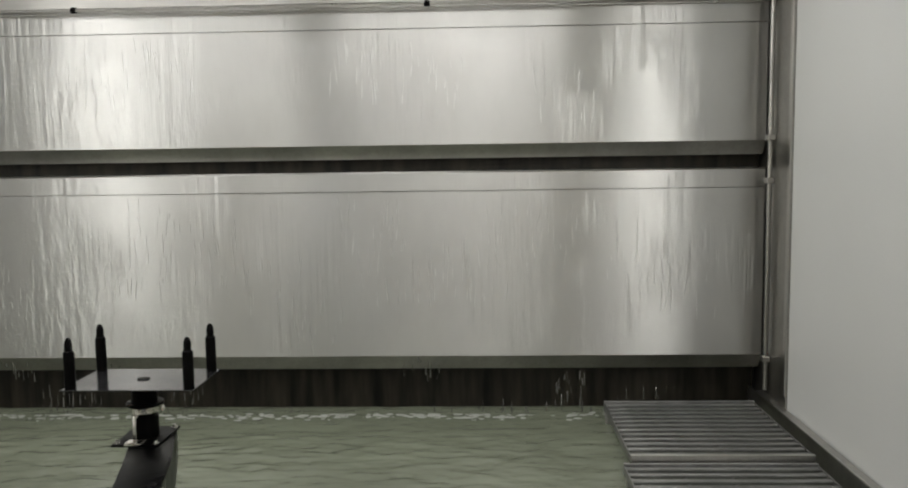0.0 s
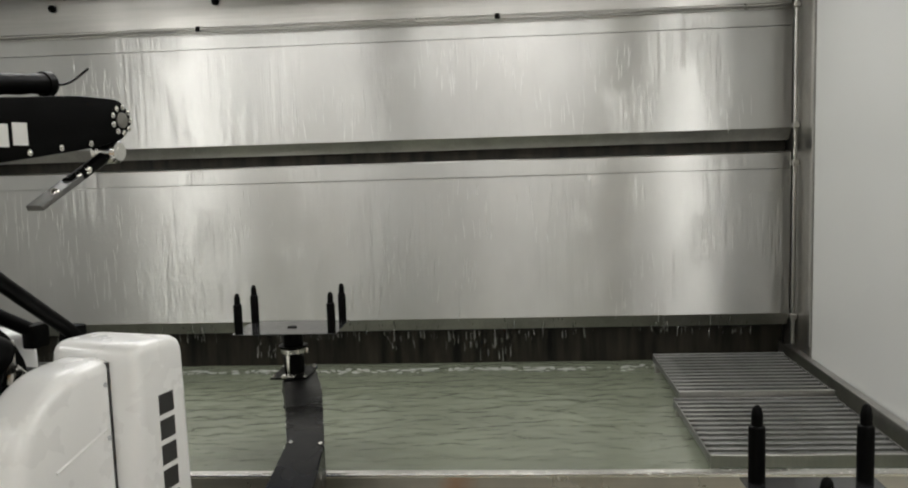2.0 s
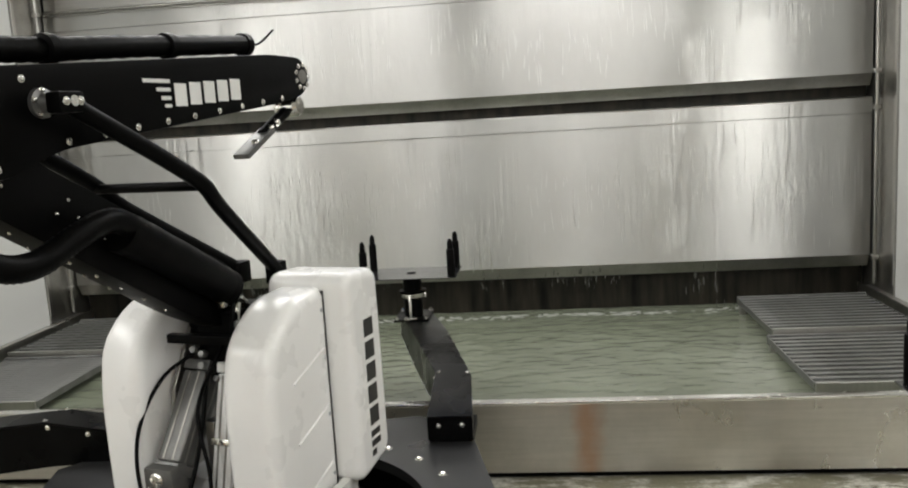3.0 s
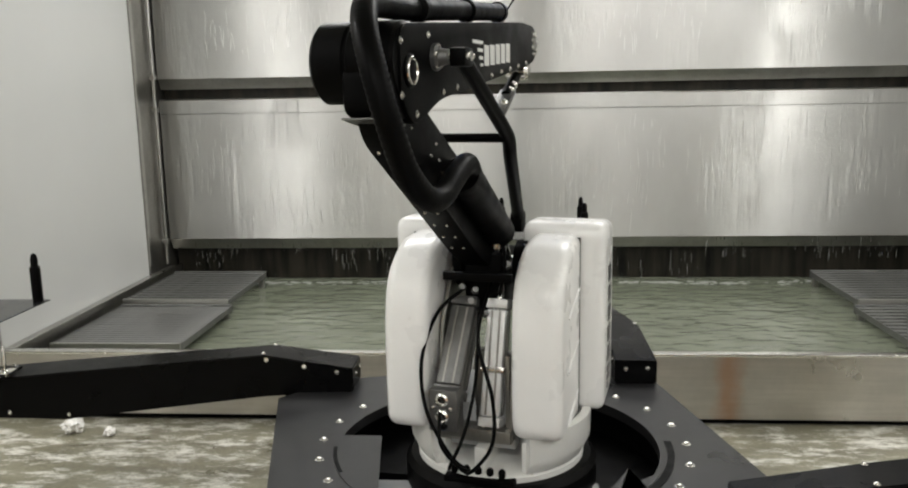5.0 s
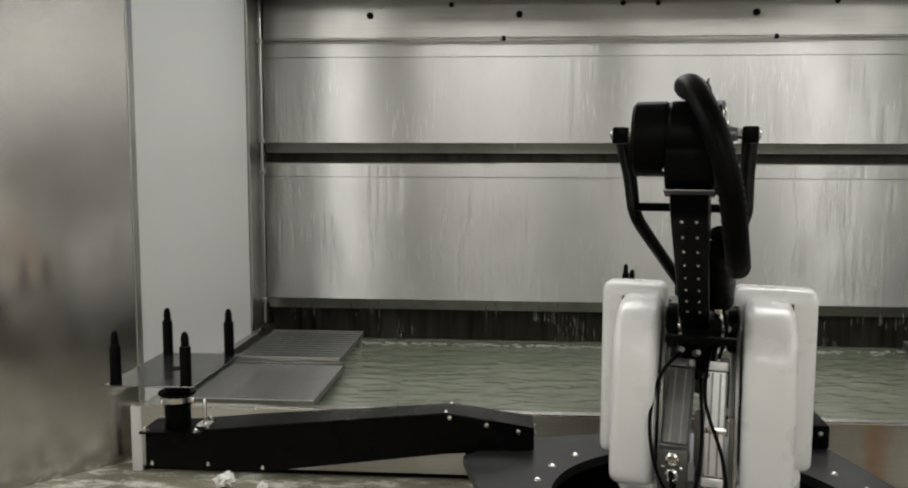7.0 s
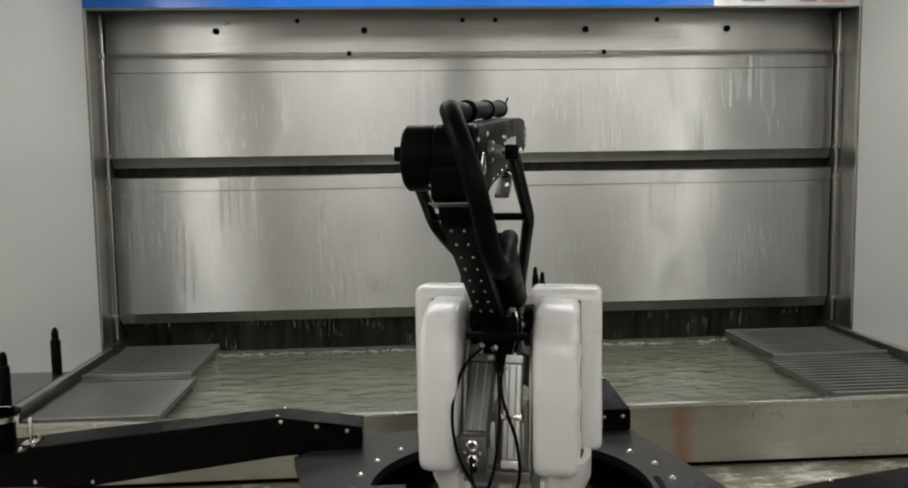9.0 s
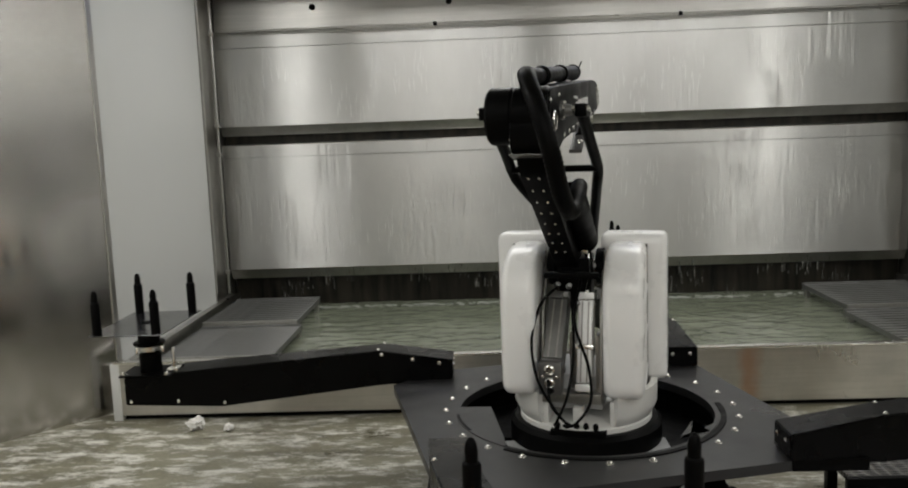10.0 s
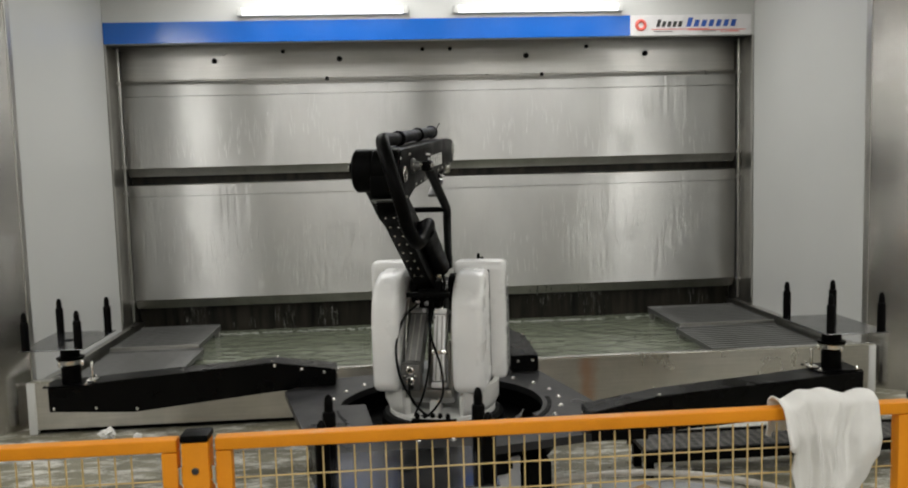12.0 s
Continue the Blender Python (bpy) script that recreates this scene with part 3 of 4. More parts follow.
def flap_bm(cut, a0, a1):
    """A cover plate inside the deck's hole: a piece of the disc beyond a straight cut."""
    r = 0.515
    poly = [(r * math.cos(radians(a0 + (a1 - a0) * k / 16)), r * math.sin(radians(a0 + (a1 - a0) * k / 16))) for k in range(17)]
    return prism(B(), poly + cut, 2, PZ - 0.003, PZ + 0.0025)


part("cover_plate", flap_bm([(-0.318, -0.39), (-0.372, 0.035)], 176, 230), M_PLATE, car, "graphite cover plate over part of the opening", smooth=0)
part("cover_plate", flap_bm([(0.30, -0.345), (0.385, -0.175)], -52, -22), M_PLATE, car, smooth=0)
first = part("bolt", bolt_mesh(0.0095, 0.011), M_CHROME, car, m=pose(0.586, 0, PZ))
for k in range(1, 24):
    a = 2 * math.pi * k / 24
    again(first, pose(0.016 + 0.57 * math.cos(a), 0.57 * math.sin(a), PZ))


# Black pan and wall, added under the deck so the opening stays dark.
pan = B()
n = 48
pa0, pa1 = math.radians(-75), math.radians(172)
prs = []
for k in range(n + 1):
    a = pa0 + (pa1 - pa0) * k / n
    prs.append([pan.verts.new((q * math.cos(a), q * math.sin(a), z)) for q, z in ((0.27, 0.255), (0.56, 0.255), (0.56, 0.22), (0.27, 0.22))])
for a, b in zip(prs, prs[1:]):
    for i in range(4):
        pan.faces.new((a[i], a[(i + 1) % 4], b[(i + 1) % 4], b[i]))
pan.faces.new(prs[0])
pan.faces.new(prs[-1][::-1])
part("pan_wall", band_bm(0.535, 0.555, 0.20, PZ - 0.037, -75, 172, 48), M_RUBBER, car)
part("dark_pan", pan, M_RUBBER, car, "dull black pan added to darken the deck opening")


REACH = (0.0, 0.0, 0.0, 0.06)      # how far each arm is drawn out of its mount


def arm_bm():
    """A folded sheet-metal box arm, cranked in plan, that tapers at its outer end."""
    rows = [(0.540, 0.430, 0.586, 0.3925, 0.480), (0.875, 0.422, 0.560, 0.371, 0.532), (1.54, 0.232, 0.382, 0.352, 0.526), (1.91, 0.114, 0.264, 0.405, 0.522)]
    bm = B()
    rings = []
    for i, (y, xl, xr, zb, zt) in enumerate(rows):
        dy = 0.045 if i in (2, 3) else (-0.02 if i == 1 else 0.0)
        rings.append([bm.verts.new(c) for c in ((xl, y, zb), (xr, y + dy, zb), (xr, y + dy, zt), (xl, y, zt))])
    for a, b in zip(rings, rings[1:]):
        for k in range(4):
            bm.faces.new((a[k], a[(k + 1) % 4], b[(k + 1) % 4], b[k]))
    bm.faces.new(rings[0])
    bm.faces.new(rings[-1][::-1])
    bmesh.ops.recalc_face_normals(bm, faces=bm.faces)
    bmesh.ops.bevel(bm, geom=bm.edges[:], offset=0.004, segments=2, affect="EDGES")
    return bm


for k in range(4):
    m = pose(0, 0, 0, 0, 0, 90 * k) @ pose(0, REACH[k], 0)
    if k == 0:
        arm0 = arm = part("arm", arm_bm(), M_ARM, car, "black folded steel arm", smooth=25)
        blk0 = part("arm_mount", box(B(), (0.436, 0.55, 0.352), (0.58, 0.80, PZ + 0.004), 0.004), M_BLACK, car)
        bolt_small = part("bolt", bolt_mesh(0.006, 0.006), M_CHROME, arm, m=pose(0.47, 0.5375, 0.45, 90))
        spots = [((0.55, 0.5375, 0.452), 90, 0), ((0.4285, 0.60, 0.466), 90, -90), ((0.4255, 0.72, 0.488), 90, -90), ((0.4215, 0.86, 0.515), 90, -92),
                 ((0.437, 0.875, 0.5335), 0, 0), ((0.545, 0.86, 0.5335), 0, 0), ((0.235, 1.53, 0.37), 90, -106), ((0.176, 1.71, 0.40), 90, -107), ((0.119, 1.89, 0.42), 90, -107)]
        for q, rx, rz in spots:
            again(bolt_small, pose(*q, rx, 0, rz))
    else:
        arm = again(arm0, m)
        again(blk0, m)
        tagged(arm, "black folded steel arm")
        for q, rx, rz in [((0.47, 0.5375, 0.45), 90, 0)] + spots:
            again(bolt_small, pose(*q, rx, 0, rz), arm)
for k in range(4):
    a = math.radians(38 + 90 * k)
    part("brace", box(B(), (0.34, -0.03, 0.06), (0.56, 0.03, 0.158), 0.004), M_BLACK, car, m=pose(0, 0, 0, 0, 0, 38 + 90 * k))


def holder_thing():
    """A spindle that carries a flat plate with four pegs for a workpiece."""
    h = thing("workpiece_holder", "black spindle carrying a flat plate with four pegs", "holder", pose(0, 0, 0), "workpiece holders")
    part("base_plate", box(B(), (-0.085, -0.11, 0.0), (0.085, 0.11, 0.008), 0.002, 1), M_BLACK, h)
    part("spindle", lathe(B(), [(0.046, 0.008), (0.046, 0.085), (0.040, 0.088), (0.040, 0.10), (0.046, 0.104), (0.046, 0.17), (0.043, 0.20), (0.043, 0.214)], None, 24), M_BLACK, h, "turned black spindle")
    part("collar", lathe(B(), [(0.050, 0.100), (0.058, 0.102), (0.058, 0.122), (0.050, 0.124)], None, 24), M_CHROME, h, "bright clamp ring")
    part("flange", lathe(B(), [(0.046, 0.126), (0.066, 0.127), (0.066, 0.135), (0.046, 0.136)], None, 24), M_BLACK, h)
    for sx_, sy_ in ((-0.07, -0.09), (0.07, -0.09), (-0.07, 0.09), (0.07, 0.09)):
        part("nut", bolt_mesh(0.008, 0.014), M_CHROME, h, m=pose(sx_, sy_, 0.008))
    for a in (20, 140, 260):
        part("clamp_screw", lathe(B(), [(0.007, 0), (0.007, 0.022), (0.004, 0.026)], None, 8), M_CHROME, h, m=pose(0.06 * math.cos(radians(a)), 0.06 * math.sin(radians(a)), 0.092))
    part("pin", lathe(B(), [(0.012, 0.008), (0.012, 0.018), (0.007, 0.022), (0.007, 0.105), (0.004, 0.110)], None, 10), M_CHROME, h, "upright zinc index pin", m=pose(0.0, -0.10, 0))
    part("bracket", box(B(), (-0.03, -0.125, 0.008), (0.03, -0.075, 0.02), 0.003), M_CHROME, h)
    pl = B()
    box(pl, (-0.235, -0.152, 0.214), (0.235, 0.152, 0.218), 0.001, 1)
    plate = part("plate", pl, M_CARRIER, h, "thin satin black carrier plate", smooth=0)
    part("hub_screw", lathe(B(), [(0.022, 0.218), (0.022, 0.221), (0.010, 0.2215)], None, 20), M_RUBBER, h)
    first = None
    for px, py in ((-0.21, -0.12), (0.21, -0.12), (-0.21, 0.12), (0.21, 0.12)):
        if first is None:
            first = part("peg", lathe(B(), [(0.019, 0.218), (0.019, 0.342), (0.0175, 0.348), (0.0130, 0.351), (0.0135, 0.374), (0.0105, 0.389), (0.006, 0.396), (0.002, 0.398)], None, 14), M_RUBBER, h, "black rubber-tipped peg", m=pose(px, py, 0))
        else:
            tagged(again(first, pose(px, py, 0)), "black rubber-tipped peg")
    return h


hold = holder_thing()
for k in range(4):
    x, y = turned(0.20, 1.825 + REACH[k], k)
    m = pose(CX + x, CY + y, 0.5235, 0, 0, 90 * k)
    if k == 0:
        hold.matrix_basis = m
    else:
        copy_thing(hold, m)

# ---- the painting robot ----
rob = thing("painting_robot", "white and black jointed spray painting robot on a round base", "robot", pose(-0.265, 1.66, 0, 0, 0, -14))
AX, AY = 0.027, 0.058
part("base_drum", lathe(B(), [(0.25, 0.0), (0.25, 0.18), (0.302, 0.20), (0.302, 0.338), (0.285, 0.355)], pose(AX, AY, 0), 48), M_BLACK, rob, "black round base")


def pedestal_bm():
    """A cup-shaped casting that is open towards the rear."""
    bm, n = B(), 40
    prof = [(0.228, 0.358), (0.262, 0.382), (0.282, 0.425), (0.284, 0.505), (0.258, 0.505), (0.250, 0.425), (0.222, 0.390)]
    a0, a1 = math.radians(-90 + 32), math.radians(270 - 32)
    rings = []
    for k in range(n + 1):
        a = a0 + (a1 - a0) * k / n
        rings.append([bm.verts.new((AX + r * math.cos(a), AY + r * math.sin(a), z)) for r, z in prof])
    for a, b in zip(rings, rings[1:]):
        for i in range(len(prof)):
            j = (i + 1) % len(prof)
            bm.faces.new((a[i], a[j], b[j], b[i]))
    bm.faces.new(rings[0])
    bm.faces.new(rings[-1][::-1])
    return bm


ped = part("pedestal", pedestal_bm(), M_PED, rob, "white cast pedestal")
part("pedestal_floor", lathe(B(), [(0.262, 0.350), (0.262, 0.372), (0.255, 0.376)], pose(AX, AY, 0), 40), M_PED, ped)
for xx, hh in ((-0.132, 0.47), (0.137, 0.47), (0.0, 0.45)):
    part("rib", box(B(), (AX + xx - 0.018, AY - 0.235 + abs(xx) * 0.18, 0.352), (AX + xx + 0.018, AY - 0.06, hh), 0.005), M_PED, ped)
part("terminal_block", box(B(), (AX - 0.10, AY - 0.275, 0.352), (AX + 0.11, AY - 0.225, 0.372), 0.004), M_RUBBER, ped, "black terminal block")
for k in range(5):
    part("gland", lathe(B(), [(0.011, 0.372), (0.011, 0.388), (0.006, 0.396)], pose(AX - 0.075 + 0.036 * k, AY - 0.245, 0), 10), M_RUBBER, ped)
part("shoulder_frame", box(B(), (-0.115, -0.10, 0.42), (0.115, 0.19, 0.56), 0.01), M_GREYBOX, rob, "grey steel shoulder frame")
for s in (-1, 1):
    part("side_plate", prism(B(), [(-0.15, 0.46), (0.18, 0.46), (0.18, 1.00), (0.05, 1.02), (-0.09, 0.80)], 0, min(s * 0.105, s * 0.117), max(s * 0.105, s * 0.117), 0.002, 1), M_DARKSTEEL, rob)
    part("bearing", lathe(B(), [(0.06, -0.02), (0.075, -0.015), (0.075, 0.015), (0.06, 0.02)], pose(s * 0.095, 0.08, 0.95, 0, 90, 0), 24), M_BLACK, rob)
part("joint_shaft", rod(B(), (-0.12, 0.08, 0.95), (0.12, 0.08, 0.95), 0.03, 16), M_CHROME, rob)
part("shoulder_block", box(B(), (-0.06, -0.03, 0.80), (0.06, 0.15, 1.0), 0.012), M_RUBBER, rob, "black shoulder block")
part("rear_bar", box(B(), (-0.105, -0.10, 0.93), (0.105, -0.075, 0.955), 0.004), M_BLACK, rob)


def rounded(poly, radius, seg=5):
    """A polygon with its corners rounded."""
    out = []
    n = len(poly)
    for i in range(n):
        p, a, b = Vector(poly[i]), Vector(poly[i - 1]), Vector(poly[(i + 1) % n])
        da, db = (a - p), (b - p)
        r = min(radius[i] if isinstance(radius, list) else radius, da.length * 0.45, db.length * 0.45)
        s_, e_ = p + da.normalized() * r, p + db.normalized() * r
        for k in range(seg + 1):
            t = k / seg
            out.append(tuple((1 - t) ** 2 * s_ + 2 * t * (1 - t) * p + t * t * e_))
    return out


for s in (-1, 1):
    bul = rounded([(0.11, 1.05), (-0.06, 1.045), (-0.185, 0.955), (-0.21, 0.80), (-0.205, 0.492), (0.11, 0.47)], [0.03, 0.11, 0.12, 0.12, 0.06, 0.03], 6)
    wide = 0.272 if s > 0 else 0.258
    bm = prism(B(), bul, 0, min(s * 0.125, s * wide), max(s * 0.125, s * wide))
    faces = [f for f in bm.faces if len(f.verts) > 8]
    bmesh.ops.bevel(bm, geom=list({e for f in faces for e in f.edges}), offset=0.034, segments=5, affect="EDGES", profile=0.55)
    cov = part("side_cover", bm, M_COVER, rob, "glossy white moulded side cover", smooth=40)
    slab = rounded([(0.085, 1.085), (0.275, 1.075), (0.285, 0.52), (0.085, 0.485)], 0.05, 4)
    inner = 0.092 if s > 0 else 0.120
    bm = prism(B(), slab, 0, min(s * inner, s * 0.337 + 0.010), max(s * inner, s * 0.337 + 0.010))
    faces = [f for f in bm.faces if len(f.verts) > 8]
    bmesh.ops.bevel(bm, geom=list({e for f in faces for e in f.edges}), offset=0.03, segments=5, affect="EDGES", profile=0.55)
    fr = part("front_shell", bm, M_COVER, cov, "white moulded front shell", smooth=40)
    part("seam", box(B(), (min(s * (wide - 0.01), s * (wide + 0.0015)), 0.079, 0.49), (max(s * (wide - 0.01), s * (wide + 0.0015)), 0.0835, 1.04)), M_INK, cov)
    for zz in (0.56, 0.72, 0.88):
        bm = rod(B(), (s * (wide - 0.0005), -0.10, zz - 0.045), (s * (wide - 0.0005), 0.07, zz + 0.005), 0.004, 8)
        part("moulded_line", bm, M_COVER, cov)
    for zz in (0.53, 0.70, 0.86, 0.99):
        part("screw", lathe(B(), [(0.006, 0), (0.006, 0.002), (0.003, 0.003)], pose(s * wide, 0.068, zz, 0, s * 90, 0), 8), M_GREYBOX, cov)
    # maker's mark turned into bars, running up the outer face
    y0, y1 = 0.105, 0.155
    for z0, z1, ya, yb in [(0.545, 0.562, 0.10, 0.125), (0.572, 0.590, 0.10, 0.155), (0.600, 0.618, 0.10, 0.155)] + [(0.635 + 0.064 * k, 0.685 + 0.064 * k, 0.10, 0.155) for k in range(5)]:
        part("mark_bar", box(B(), (min(s * 0.3365, s * 0.3385) + 0.010, ya + 0.06, z0), (max(s * 0.3365, s * 0.3385) + 0.010, yb + 0.06, z1)), M_INK, fr)

# upper structure, in the robot's own plane (y ahead, z up)
lower_parts = set(rob.children)
low = rounded([(-0.775, 1.50), (-0.765, 1.43), (-0.725, 1.368), (-0.15, 1.020), (0.02, 0.94), (0.10, 1.00), (0.04, 1.115), (-0.58, 1.447), (-0.65, 1.56), (-0.75, 1.57)], 0.045, 4)
larm = part("lower_arm", prism(B(), low, 0, -0.048, 0.038, 0.006, 2), M_BLACK, rob, "black sheet-steel lower arm", smooth=30)
fore = rounded([(-0.765, 1.615), (-0.765, 1.46), (-0.69, 1.40), (-0.52, 1.458), (0.34, 1.552), (0.47, 1.575), (0.52, 1.63), (0.47, 1.69), (0.30, 1.692)], 0.045, 4)
farm = part("forearm", prism(B(), fore, 0, -0.06, 0.06, 0.006, 2), M_BLACK, rob, "black forearm with white maker's mark", smooth=30)
for s in (-1, 1):
    scr = None
    for yy, zz in [(-0.50 + 0.105 * k, 1.476 + 0.0112 * k) for k in range(9)] + [(-0.765, 1.58), (-0.765, 1.47), (-0.68, 1.43), (-0.60, 1.60)]:
        mm = pose(s * 0.0600, yy, zz, 0, s * 90, 0)
        if scr is None:
            scr = part("screw", bolt_mesh(0.0055, 0.005), M_CHROME, farm, m=mm)
        else:
            again(scr, mm)
    for k in range(9):
        a = 2 * math.pi * k / 9
        again(scr, pose(s * 0.0600, 0.468 + 0.036 * math.cos(a), 1.632 + 0.036 * math.sin(a), 0, s * 90, 0))
    part("tip_disc", lathe(B(), [(0.022, 0), (0.022, 0.003), (0.012, 0.005)], pose(s * 0.0600, 0.468, 1.632, 0, s * 90, 0), 16), M_DARKSTEEL, farm)
    part("pivot_disc", lathe(B(), [(0.036, 0), (0.036, 0.004), (0.014, 0.009)], pose(s * 0.0600, -0.715, 1.52, 0, s * 90, 0), 24), M_BLACK, farm)
    part("pivot_ring", hose(B(), [Vector((s * 0.066, -0.715 + 0.027 * math.cos(2 * math.pi * k / 24), 1.52 + 0.027 * math.sin(2 * math.pi * k / 24))) for k in range(25)], 0.0035, 8), M_CHROME, farm, "thin bright pivot ring")
    mscr = None
    for yy, zz in [(-0.66 + 0.125 * k, 1.445 - 0.070 * k) for k in range(6)] + [(-0.50, 1.40), (-0.48, 1.36), (-0.46, 1.33)]:
        mm = pose(s * 0.043 - 0.005, yy, zz - 0.045 if zz > 1.0 else zz, 0, s * 90, 0)
        if mscr is None:
            mscr = part("screw", bolt_mesh(0.0028, 0.004), M_CHROME, larm, m=mm)
        else:
            again(mscr, mm)
# rows of screw heads along the lower arm's rear face
dv = Vector((0, 0.575, -0.348)).normalized()
for k in range(8):
    q = Vector((0, -0.725, 1.368)) + dv * (0.03 + 0.082 * k)
    for xx in (-0.022, 0.012):
        mm = Matrix.Translation((xx, q.y - 0.0025, q.z - 0.0045)) @ pose(0, 0, 0, 119)
        again(mscr, mm)
# maker's mark on the forearm: bars
for s in (-1, 1):
    for ya, yb, za, zb in [(-0.26, -0.165, 1.600, 1.609), (-0.215, -0.165, 1.580, 1.589), (-0.20, -0.165, 1.560, 1.569), (-0.19, -0.165, 1.542, 1.550)] + [(-0.15 + 0.058 * k, -0.105 + 0.058 * k, 1.545 + 0.004 * k, 1.600 + 0.004 * k) for k in range(5)]:
        part("mark_bar", box(B(), (min(s * 0.0598, s * 0.0612), ya, za), (max(s * 0.0598, s * 0.0612), yb, zb)), M_MARK, farm)
part("elbow_motor", lathe(B(), [(0.078, -0.134), (0.086, -0.126), (0.086, -0.060), (0.083, -0.056), (0.083, -0.052), (0.086, -0.048), (0.086, 0.046), (0.080, 0.054)], pose(0, -0.712, 1.538, 0, 90, 0), 48), M_BLACK, rob, "black drum-shaped elbow motor")
part("motor_neck", prism(B(), rounded([(-0.80, 1.53), (-0.798, 1.435), (-0.745, 1.418), (-0.62, 1.43), (-0.62, 1.53)], 0.03, 4), 0, -0.058, 0.050, 0.008, 3), M_BLACK, rob)
part("neck_edge", box(B(), (-0.059, -0.052, -0.0015), (0.051, 0.03, 0.0015)), M_DARKALU, rob, m=pose(0, -0.752, 1.414, -12))
for s in (-1, 1):
    x = 0.125 if s > 0 else -0.182
    lk = part("side_link", hose(B(), glide([(x, -0.56, 1.55), (x, -0.36, 1.456), (x * 1.03, -0.21, 1.378), (x * 1.03, -0.155, 1.342), (x * 0.92, -0.08, 1.28), (s * 0.062, 0.23, 1.065)], 6), 0.0195, 12), M_BLACK, rob, "black cranked tie rod")
    part("fork", box(B(), (x - 0.019, -0.595, 1.530), (x + 0.019, -0.53, 1.572), 0.007), M_BLACK, lk)
    part("pivot_pin", rod(B(), (s * 0.05, -0.562, 1.553), (x + s * 0.024, -0.562, 1.553), 0.011), M_CHROME, lk)
    fl = part("pivot_flange", lathe(B(), [(0.030, 0), (0.030, 0.010), (0.020, 0.014), (0.016, 0.036)], pose(s * 0.060, -0.562, 1.553, 0, s * 90, 0), 20), M_DARKALU, lk, "grey pivot flange")
    for k in range(5):
        a = 2 * math.pi * k / 5 + 0.4
        part("nut", bolt_mesh(0.0048, 0.007), M_CHROME, fl, m=pose(s * 0.070, -0.562 + 0.024 * math.cos(a), 1.553 + 0.024 * math.sin(a), 0, s * 90, 0))
    for dy in (-0.018, 0.018):
        part("nut", bolt_mesh(0.006, 0.007), M_CHROME, lk, m=pose(x + s * 0.019, -0.562 + dy, 1.553, 0, s * 90, 0))
    part("lower_fork", box(B(), (s * 0.062 - 0.020, 0.19, 1.03), (s * 0.062 + 0.020, 0.25, 1.095), 0.008), M_BLACK, lk)
part("cross_bar", rod(B(), (-0.182, -0.185, 1.352), (0.125, -0.185, 1.352), 0.0125, 14), M_BLACK, rob, "black bar joining the two tie rods")
part("bracket", box(B(), (0.05, -0.06, 1.02), (0.075, 0.02, 1.10), 0.004), M_CHROME, rob, "bright steel bracket")
part("turn_buckle", rod(B(), (0.062, 0.02, 1.03), (0.062, 0.12, 0.93), 0.014), M_CHROME, rob)
# hose over the forearm, round the elbow and into the lower arm
hz = glide([(-0.015, 0.29, 1.725), (-0.02, -0.2, 1.69), (-0.025, -0.50, 1.667), (-0.022, -0.68, 1.66), (0.0, -0.795, 1.645), (0.03, -0.87, 1.59), (0.062, -0.905, 1.51), (0.085, -0.90, 1.42), (0.098, -0.845, 1.32), (0.105, -0.75, 1.258), (0.105, -0.66, 1.25), (0.105, -0.56, 1.285), (0.10, -0.46, 1.305), (0.088, -0.38, 1.28), (0.075, -0.30, 1.225)], 14)
hs = part("hose", hose(B(), hz, 0.0255, 14, 0.0022), M_RUBBER, rob, "thick ribbed black hose", smooth=60)
for yy, zz in ((0.28, 1.724), (-0.06, 1.70), (-0.45, 1.671)):
    part("hose_clamp", lathe(B(), [(0.029, -0.014), (0.033, -0.012), (0.033, 0.012), (0.029, 0.014)], pose(-0.018, yy, zz, 94), 20), M_BLACK, hs)
part("sleeve", hose(B(), glide([(0.068, -0.40, 1.275), (0.066, -0.32, 1.235), (0.062, -0.07, 1.095), (0.062, -0.02, 1.065)], 5), 0.047, 24, 0.0012), M_RUBBER, rob, "black cylindrical sleeve along the lower arm")
part("wire_end", hose(B(), glide([(-0.015, 0.30, 1.72), (-0.01, 0.36, 1.735), (0.0, 0.42, 1.775)], 5), 0.0035, 6), M_RUBBER, rob)
# wrist and tool
wr = part("wrist", lathe(B(), [(0.026, -0.04), (0.034, -0.03), (0.034, 0.03), (0.026, 0.04)], pose(0, 0.475, 1.545, 0, 90, 0), 20), M_CHROME, rob, "bright wrist joint")
tl0, tl1 = Vector((0.0, 0.455, 1.53)), Vector((0.0, 0.215, 1.415))
part("tool_shaft", rod(B(), tl0, tl0.lerp(tl1, 0.6), 0.018, 14), M_RUBBER, wr)
part("tool_plate", box(B(), (-0.026, -0.095, -0.008), (0.026, 0.075, 0.008), 0.003), M_DARKALU, wr, "grey flat tool plate", m=Matrix.Translation(tl0.lerp(tl1, 0.75)) @ pose(0, 0, 0, 25.6))
for q in (0.35, 0.5, 0.85):
    part("screw", bolt_mesh(0.009, 0.012), M_CHROME, wr, m=Matrix.Translation(tl0.lerp(tl1, q) + Vector((0.012, 0, 0.006))) @ pose(0, 0, 0, 25.6, 60))


for o in rob.children:
    if o not in lower_parts:
        o.location.x -= 0.015


